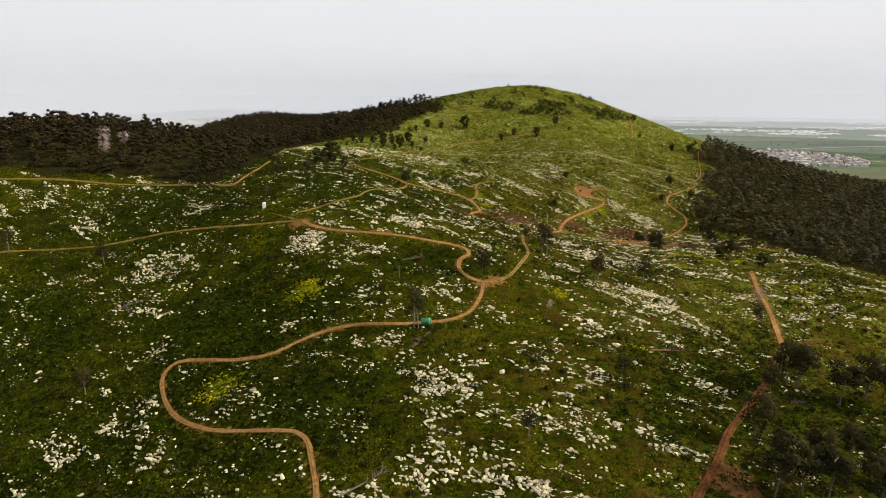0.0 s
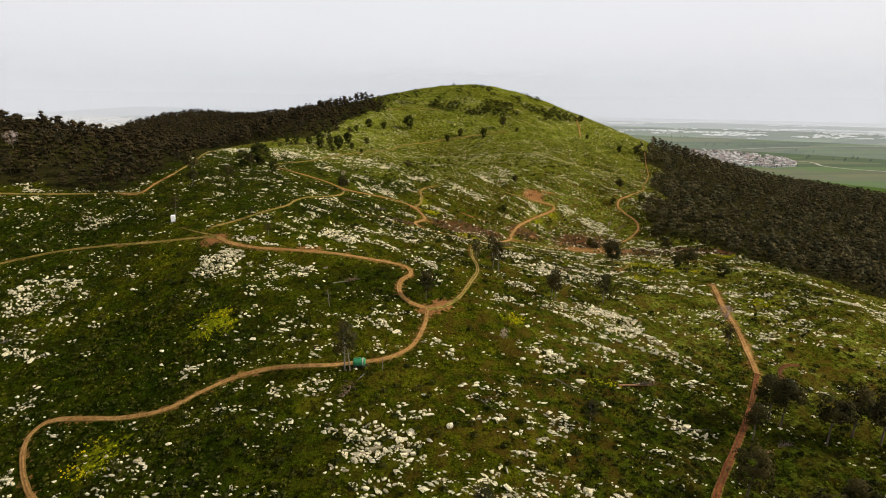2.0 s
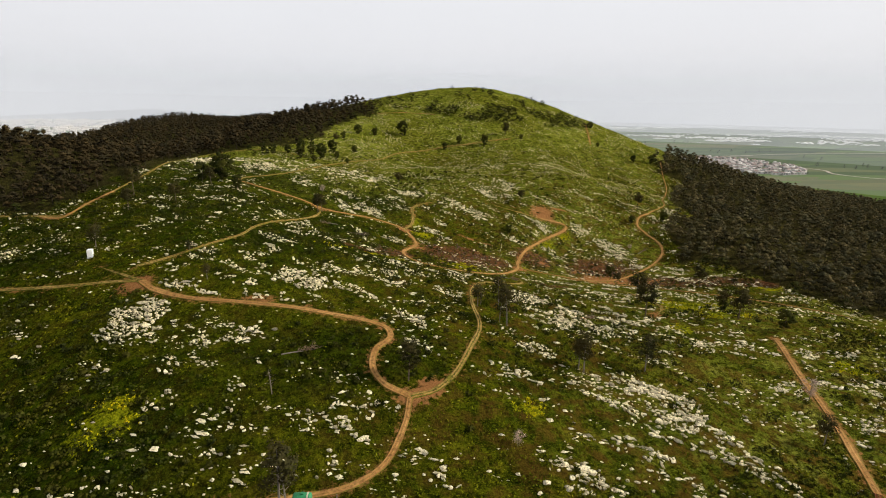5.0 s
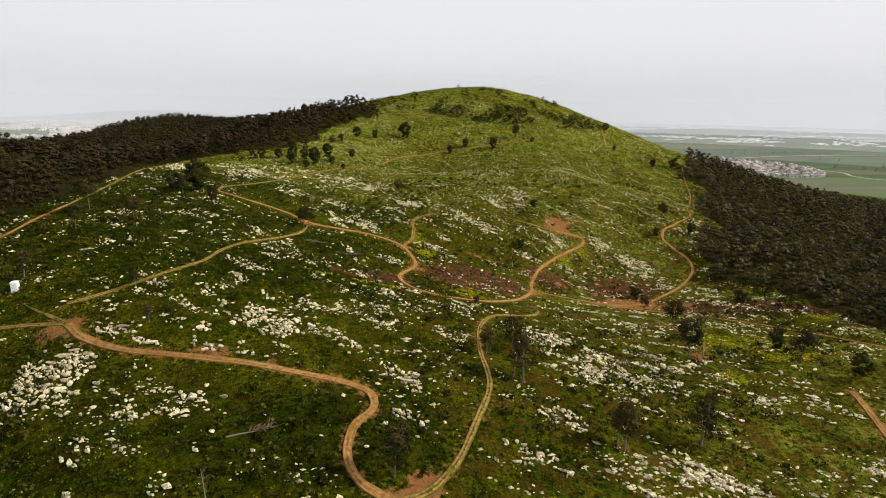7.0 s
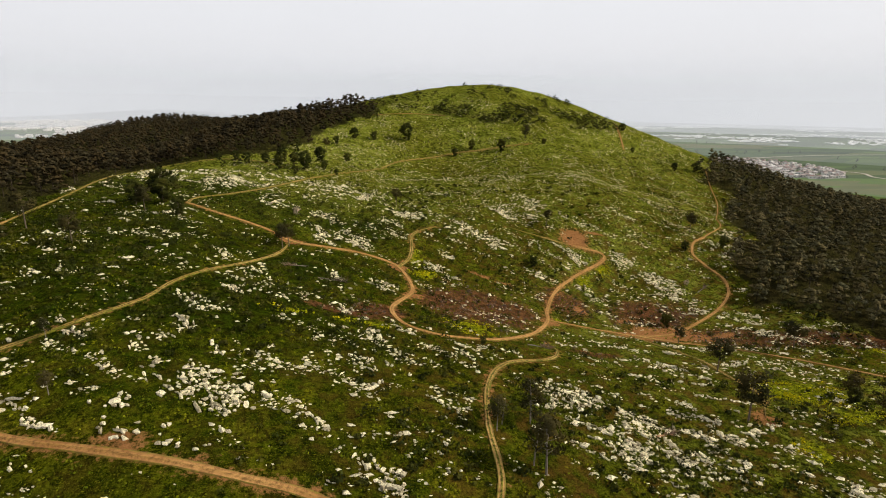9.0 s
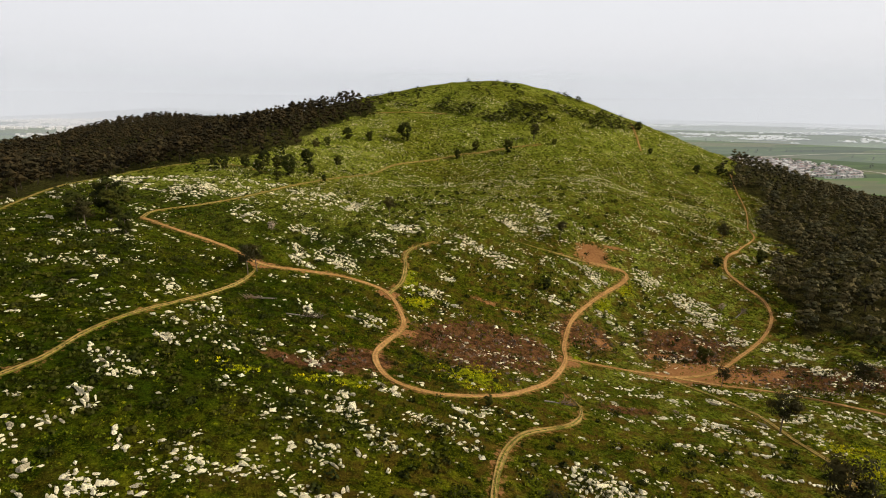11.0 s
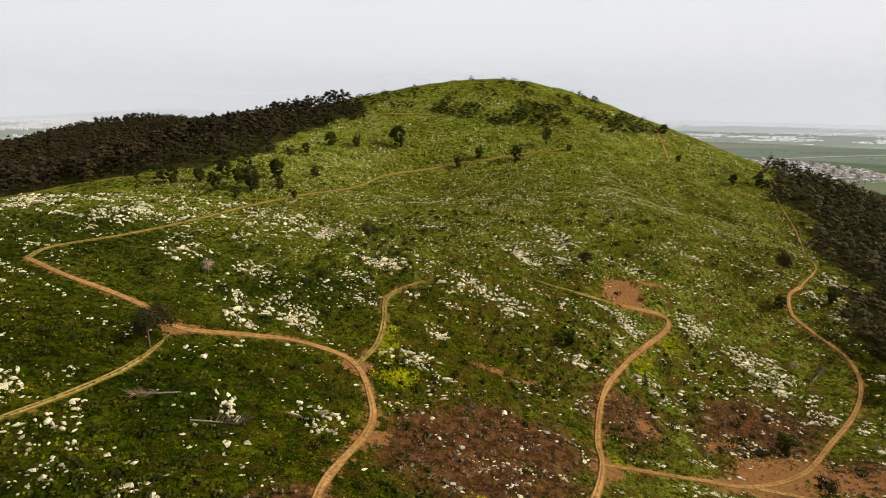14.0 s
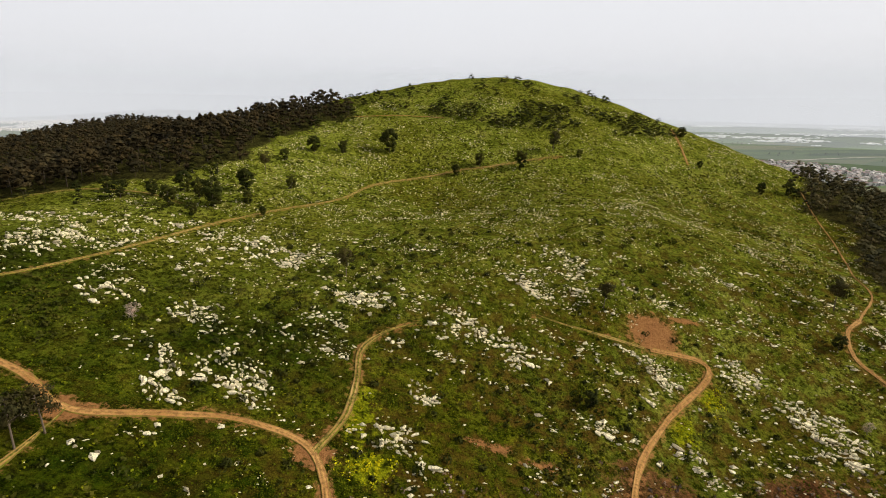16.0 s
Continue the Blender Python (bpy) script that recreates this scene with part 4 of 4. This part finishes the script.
p = sprinkle(76000, -190, 200, 55, 440, lambda x, y: open_ground(x, y) * np.clip((vnoise(x, y, 14, 11) - 0.46) * 2.4, 0, 1) * np.where(y > 300, 0.35, 1) + 0.5 * open_ground(x, y) * patches(x, y, LUSH_SHADE))
tufts("low_shrubs", p, 0.55, 9, 0.37, SCRUB, "low dark green shrubs between the stones", "shrubs")
p = sprinkle(60000, -150, 150, 60, 300, lambda x, y: open_ground(x, y) * (0.25 + 0.5 * (vnoise(x, y, 10, 12) > 0.5)) * (1 - 0.75 * patches(x, y, LUSH_SHADE)))
tufts("herb_tufts", p, 0.42, 6, 0.24, HERB, "tufts of fresh green grass and herbs", "grass")
p = sprinkle(130000, -80, 165, 90, 320, lambda x, y: open_ground(x, y) * patches(x, y, YELLOW) * np.clip((vnoise(x, y, 3.2, 15) - 0.42) * 5, 0, 1))
tufts("mustard_bloom", p, 0.36, 9, 0.20, BLOOM, "patches of bright yellow wild mustard in flower", "wildflowers")
p = sprinkle(16000, -80, 170, 160, 310, lambda x, y: open_ground(x, y) * patches(x, y, BRUSH) * 0.55)
tufts("cut_brush", p, 0.45, 9, 0.34, DRY, "brown cut brush on cleared ground", "brush")


p = thin_out(sprinkle(8200, -150, 150, 60, 345, lambda x, y: open_ground(x, y) * (track_gap(x, y) > 2) * np.clip((vnoise(x, y, 24, 31) - 0.45) * 1.6 + 0.35 * patches(x, y, LUSH_SHADE), 0.02, 1)), 3.4)
tufts("dark_bushes", p, 0.95, 44, 0.36, OAK, "rounded dark bushes dotted over the open slope", "bushes")

# ---- the valley: glowing haze sheets, village, greenhouses, town ----
def haze_glow_material(name, amount):
    """Haze stand-in: a see-through sheet, mostly self-glowing, that thins upwards."""
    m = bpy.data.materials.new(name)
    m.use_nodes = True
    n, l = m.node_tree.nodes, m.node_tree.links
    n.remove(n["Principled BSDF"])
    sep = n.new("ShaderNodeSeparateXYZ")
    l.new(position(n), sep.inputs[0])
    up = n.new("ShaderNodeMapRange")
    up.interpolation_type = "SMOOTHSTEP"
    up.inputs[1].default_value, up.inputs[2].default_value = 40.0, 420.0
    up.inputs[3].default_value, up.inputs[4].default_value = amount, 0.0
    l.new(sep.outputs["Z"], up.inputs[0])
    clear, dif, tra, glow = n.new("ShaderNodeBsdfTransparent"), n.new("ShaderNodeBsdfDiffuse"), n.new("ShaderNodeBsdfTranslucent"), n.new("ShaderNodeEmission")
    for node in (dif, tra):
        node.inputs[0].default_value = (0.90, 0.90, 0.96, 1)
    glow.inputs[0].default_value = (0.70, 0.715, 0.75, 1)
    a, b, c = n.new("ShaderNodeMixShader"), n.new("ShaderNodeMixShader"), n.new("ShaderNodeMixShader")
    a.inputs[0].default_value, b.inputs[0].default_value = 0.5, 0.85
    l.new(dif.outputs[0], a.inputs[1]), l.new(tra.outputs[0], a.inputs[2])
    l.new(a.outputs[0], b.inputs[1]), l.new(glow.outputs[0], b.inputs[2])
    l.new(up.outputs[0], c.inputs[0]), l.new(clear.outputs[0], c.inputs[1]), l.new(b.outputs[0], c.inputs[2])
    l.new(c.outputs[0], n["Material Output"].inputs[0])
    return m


# rings of part-glowing sheets added to imitate haze, denser with distance
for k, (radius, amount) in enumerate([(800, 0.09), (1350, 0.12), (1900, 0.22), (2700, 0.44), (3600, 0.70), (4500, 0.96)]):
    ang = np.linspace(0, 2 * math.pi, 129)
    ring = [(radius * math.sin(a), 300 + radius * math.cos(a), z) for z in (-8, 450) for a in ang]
    tagged(mesh_object("backdrop_haze", ring, grid_faces(129, 2), haze_glow_material("glowing_haze_sheet", amount), smooth=True), "added glowing see-through sheet imitating haze over the distant valley", "haze", kind="structure")

WALLS = varied_material("pale_house_render", [(0.66, 0.62, 0.57), (0.78, 0.76, 0.72), (0.58, 0.50, 0.45), (0.72, 0.69, 0.66)])
ROOFS = varied_material("clay_and_pale_roofs", [(0.13, 0.065, 0.05), (0.40, 0.36, 0.34), (0.20, 0.10, 0.08), (0.60, 0.57, 0.54), (0.17, 0.085, 0.065)])
GLASS = painted_material("dark_window_panes", (0.05, 0.055, 0.06), 0.3)


def box(x0, x1, y0, y1, z0, z1):
    v = [(x, y, z) for z in (z0, z1) for y in (y0, y1) for x in (x0, x1)]
    return v, [(0, 2, 3, 1), (4, 5, 7, 6), (0, 1, 5, 4), (2, 6, 7, 3), (0, 4, 6, 2), (1, 3, 7, 5)]


def make_house(w, d, h, r):
    root = new("house")
    mesh_object("wall", *box(-w / 2, w / 2, -d / 2, d / 2, -0.5, h), WALLS, root)
    e = 0.5
    v = [(-w / 2 - e, -d / 2 - e, h), (w / 2 + e, -d / 2 - e, h), (w / 2 + e, d / 2 + e, h), (-w / 2 - e, d / 2 + e, h), (-w / 4, 0, h + r), (w / 4, 0, h + r)]
    mesh_object("roof", v, [(0, 1, 5, 4), (2, 3, 4, 5), (1, 2, 5), (3, 0, 4), (3, 2, 1, 0)], ROOFS, root)
    for sx in (-0.28, 0.28):
        mesh_object("window", *box(w * sx - 0.8, w * sx + 0.8, -d / 2 - 0.06, -d / 2 + 0.05, h * 0.35, h * 0.75), GLASS, root)
    return tagged(root, "pale rendered village house with a pitched roof", "house", "houses of the village")


MODELS = [make_house(9, 7, 4.5, 1.6), make_house(8, 8, 5.0, 1.4), make_house(11, 7, 3.8, 1.6)]
lots, gardens = [], []
for row in range(16):
    y = 975 + row * 22
    for col in range(30):
        x = 530 + col * 12.5 + row * 8
        yy = y + 14 * math.sin(x * 0.025 + row * 0.4) + rng.normal(0, 2.0)
        if ((x - 712 - row * 2.5) / 128) ** 2 + ((yy - 1140) / 180) ** 2 < 1 and rng.random() < 0.84:
            lots.append((x + rng.normal(0, 1.2), yy))
            gardens.append((x + rng.choice((-6.5, 6.5)), yy - rng.uniform(3, 9)))
lots = lots[:300]
for i, (x, y) in enumerate(lots):
    copy_thing(MODELS[i % 3], pose(x, y, float(height(x, y)), 0, 0, 20 + 25 * math.cos(x * 0.022) + rng.normal(0, 6)))
for model in MODELS:
    for o in (*model.children_recursive, model):
        bpy.data.objects.remove(o)
g = np.array(gardens)
g = np.vstack([g, g + rng.normal(0, 5, g.shape)])
wood("garden_trees", g[:640], OAK, "dark garden trees between the village houses", 3.0, 6.5, 1.0, FAR_WOOD)

SHEETING = painted_material("white_greenhouse_film", (0.82, 0.82, 0.82), 0.6, 0.4)
TOWN = painted_material("pale_town_walls", (0.60, 0.56, 0.52), 0.8, 0.3)


def strips(name, spots, mat, label, category, long, deep, tall, turn):
    parts = []
    for x, y in spots:
        l, d, h = long * rng.uniform(0.5, 1.5), deep * rng.uniform(0.6, 1.4), tall * rng.uniform(0.7, 1.4)
        z = float(height(x, y))
        c, s = math.cos(turn), math.sin(turn)
        v = [(-l, -d, -2), (l, -d, -2), (l, d, -2), (-l, d, -2), (-l, -d, h * 0.7), (l, -d, h * 0.7), (l, d, h * 0.7), (-l, d, h * 0.7), (-l, 0, h), (l, 0, h)]
        parts.append(([(x + a * c - b * s, y + a * s + b * c, z + q) for a, b, q in v], [(0, 1, 5, 4), (2, 3, 7, 6), (4, 5, 9, 8), (6, 7, 8, 9), (0, 4, 8, 7, 3), (1, 2, 6, 9, 5)]))
    v, f = join(parts)
    tagged(mesh_object(name, v, f, mat), label, category, kind="stuff")


def along(x0, x1, y0, y1, k, grain, cut):
    p = np.column_stack([rng.uniform(x0, x1, k), rng.uniform(y0, y1, k)])
    return p[vnoise(p[:, 0] * 0.5, p[:, 1], grain, 21) > cut]


strips("greenhouses", along(850, 2300, 1750, 2500, 2600, 80, 0.60), SHEETING, "long white greenhouses on the valley floor", "greenhouse", 6.5, 1.5, 2.4, 0.1)
strips("greenhouses", along(1300, 3600, 2800, 3700, 380, 230, 0.60), SHEETING, "far rows of white greenhouses in the haze", "greenhouse", 22, 5, 4, 0.1)
strips("town_buildings", along(-2700, -900, 1900, 3400, 1500, 220, 0.45), TOWN, "pale buildings of a distant hazy town", "town", 8, 7, 8, 0.3)
p = along(500, 2300, 950, 2300, 700, 90, 0.66)
wood("field_trees", p[(p[:, 0] > 900) | (p[:, 1] > 1330)], OAK, "dark trees along the valley field edges", 6.0, 10.0, 1.0, FAR_WOOD)
FARM_TRACK = painted_material("pale_farm_road", (0.42, 0.36, 0.28), 0.9)
for ln, w in ((smooth_line([(905, 880), (850, 930), (836, 985), (862, 1040), (840, 1090)], 10), 6.0), (smooth_line([(820, 1330), (1100, 1420), (1500, 1460), (2200, 1500)], 40), 7.0)):
    t = np.gradient(ln, axis=0)
    t /= np.hypot(t[:, 0], t[:, 1])[:, None]
    nrm = np.column_stack([-t[:, 1], t[:, 0]])
    vs = np.vstack([np.column_stack([ln + nrm * u, height(*(ln + nrm * u).T) + 0.5]) for u in (-w / 2, w / 2)])
    tagged(mesh_object("road", vs, grid_faces(len(ln), 2), FARM_TRACK), "pale farm road through the valley fields", "road", kind="structure")


# ---- water tank, white cabin, posts, fallen trunks ----
def lathe(profile, sides=24):
    """A body turned round the x axis: (x, radius) pairs."""
    v, f = [], []
    for x, r in profile:
        for s in range(sides):
            a = 2 * math.pi * s / sides
            v.append((x, math.cos(a) * r, math.sin(a) * r))
    for i in range(len(profile) - 1):
        for s in range(sides):
            f.append((i * sides + s, i * sides + (s + 1) % sides, (i + 1) * sides + (s + 1) % sides, (i + 1) * sides + s))
    f.append(tuple(range(sides - 1, -1, -1)))
    f.append(tuple((len(profile) - 1) * sides + s for s in range(sides)))
    return v, f


def lifted(vf, dx=0, dy=0, dz=0):
    return [(a + dx, b + dy, c + dz) for a, b, c in vf[0]], vf[1]


GREEN = painted_material("green_tank_paint", (0.035, 0.22, 0.090), 0.45, 0.35)
PALE = painted_material("pale_strap_paint", (0.52, 0.50, 0.36), 0.6, 0.3)
STEEL = painted_material("rusty_dark_steel", (0.075, 0.055, 0.045), 0.7, 0.4)
RUBBER = painted_material("black_rubber", (0.02, 0.02, 0.02), 0.8, 0.3)
WHITE = painted_material("white_cabin_paint", (0.84, 0.83, 0.80), 0.45, 0.12)
GREY = painted_material("grey_cabin_trim", (0.45, 0.45, 0.44), 0.5, 0.2)

tank = new("water_tank")
tx, ty = -4.0, 120.3
tank.matrix_basis = pose(tx, ty, float(height(tx, ty)), 0, 0, -4)
mesh_object("tank_body", *lifted(lathe([(-1.32, 0.2), (-1.28, 0.55), (-1.18, 0.76), (-1.0, 0.80), (0.0, 0.80), (0.9, 0.80), (1.08, 0.76), (1.18, 0.55), (1.22, 0.2)]), dz=1.15), GREEN, tank, True)
mesh_object("strap", *lifted(lathe([(0.62, 0.79), (0.62, 0.835), (0.82, 0.835), (0.82, 0.79)]), dz=1.15), PALE, tank)
mesh_object("strap", *lifted(lathe([(-0.62, 0.79), (-0.62, 0.815), (-0.54, 0.815), (-0.54, 0.79)]), dz=1.15), GREEN, tank)
mesh_object("hatch", *box(-0.22, 0.22, -0.22, 0.22, 1.92, 2.06), GREEN, tank)
for x in (-0.8, 0.7):
    mesh_object("cradle", *join([box(x - 0.08, x + 0.08, -0.7, 0.7, 0.02, 0.42), box(x - 0.06, x + 0.06, -0.75, -0.55, 0.02, 0.75), box(x - 0.06, x + 0.06, 0.55, 0.75, 0.02, 0.75)]), STEEL, tank)
mesh_object("rail", *join([box(-1.2, 1.5, -0.5, -0.4, 0.24, 0.36), box(-1.2, 1.5, 0.4, 0.5, 0.24, 0.36), box(1.5, 2.1, -0.05, 0.05, 0.24, 0.34)]), STEEL, tank)
tagged(tank, "green cylindrical water tank on a low steel frame", "water tank")

cabin = new("white_cabin")
kx, ky = -65.6, 193.0
cabin.matrix_basis = pose(kx, ky, float(height(kx, ky)), 0, 0, 12) @ Matrix.Diagonal((0.78, 0.78, 0.78, 1))
mesh_object("cabin_body", *box(-0.75, 0.75, -0.75, 0.75, 0.12, 2.35), WHITE, cabin)
mesh_object("roof", *([(-0.8, -0.8, 2.35), (0.8, -0.8, 2.35), (0.8, 0.8, 2.35), (-0.8, 0.8, 2.35), (-0.55, -0.55, 2.58), (0.55, -0.55, 2.58), (0.55, 0.55, 2.58), (-0.55, 0.55, 2.58)], [(0, 1, 5, 4), (1, 2, 6, 5), (2, 3, 7, 6), (3, 0, 4, 7), (4, 5, 6, 7), (3, 2, 1, 0)]), WHITE, cabin)
mesh_object("door", *box(-0.45, 0.45, -0.79, -0.745, 0.2, 2.15), WHITE, cabin)
mesh_object("door_handle", *box(0.30, 0.36, -0.84, -0.79, 1.05, 1.25), GREY, cabin)
mesh_object("base", *box(-0.85, 0.85, -0.85, 0.85, -0.25, 0.12), GREY, cabin)
tagged(cabin, "narrow upright white cabin with a low capped roof", "cabin")


def make_log(name, x, y, length, turn, r, brush, mat, label):
    root = new(name)
    z = float(height(x, y))
    c, s = math.cos(turn), math.sin(turn)
    ex, ey = x + c * length, y + s * length
    dz = float(height(ex, ey)) - z
    root.matrix_basis = pose(x, y, z)
    pts = [(c * length * u, s * length * u, dz * u + r * 0.6 + 0.05 * math.sin(5 * u)) for u in (0, 0.3, 0.65, 1.0)]
    v, f = tube(pts, [r, r * 0.85, r * 0.6, r * 0.25], 7)
    mesh_object("trunk", v, f, mat, root)
    if brush:
        twigs = []
        for _ in range(brush):
            u = rng.uniform(0.45, 1.0)
            st = np.array([c * length * u, s * length * u, dz * u + r])
            a = turn + rng.uniform(-1.3, 1.3)
            le = rng.uniform(0.8, 2.2)
            mid = st + np.array([math.cos(a) * le * 0.5, math.sin(a) * le * 0.5, rng.uniform(0.1, 0.7)])
            twigs.append(tube([st, mid, st + np.array([math.cos(a) * le, math.sin(a) * le, rng.uniform(0.0, 1.1)])], [0.06, 0.04, 0.015], 4))
        v, f = join(twigs)
        mesh_object("dry_crown", v, f, DRY if brush > 20 else DEAD, root)
    tagged(root, label, "fallen tree", "fallen trees")


RED = bark_material("fresh_cut_trunk", (0.20, 0.090, 0.045), (0.42, 0.24, 0.13))
for x, y, le, turn, r, brush, mat in [(50, 117.5, 8, 0.0, 0.22, 26, RED), (55, 104, 8, 0.05, 0.12, 0, DEAD), (-3.0, 117.5, 6.5, -2.2, 0.15, 34, DEAD), (57, 184, 5, 0.5, 0.18, 30, RED), (-17, 73, 9, 0.6, 0.16, 22, DEAD),
                                       (-6.5, 238.5, 7, 0.25, 0.15, 36, DEAD), (-9.5, 243.5, 6, 3.6, 0.14, 40, DEAD), (121, 284, 6, 0.6, 0.16, 30, DEAD), (-100, 150, 9, 0.2, 0.17, 18, DEAD), (-92, 146, 7, 2.2, 0.15, 16, DEAD), (36, 117, 7, -0.8, 0.10, 0, DEAD),
                                       (18, 112, 6, -1.0, 0.10, 8, DEAD), (44, 222, 6, 0.1, 0.16, 30, DEAD), (-12, 150, 6, 0.3, 0.14, 26, DEAD), (70, 98, 7, 0.4, 0.14, 24, RED)]:
    make_log("fallen_tree", x, y, le, turn, r, brush, mat, "fallen bleached trunk with splayed dry branches" if brush else "thin bleached trunk lying in the grass")
post = mesh_object("wooden_post", *tube([(0.6, 118.6, float(height(0.6, 118.6)) - 0.3), (0.75, 118.5, float(height(0.6, 118.6)) + 3.0)], [0.09, 0.07], 7), DEAD)
tagged(post, "grey weathered wooden post beside the tank", "post")
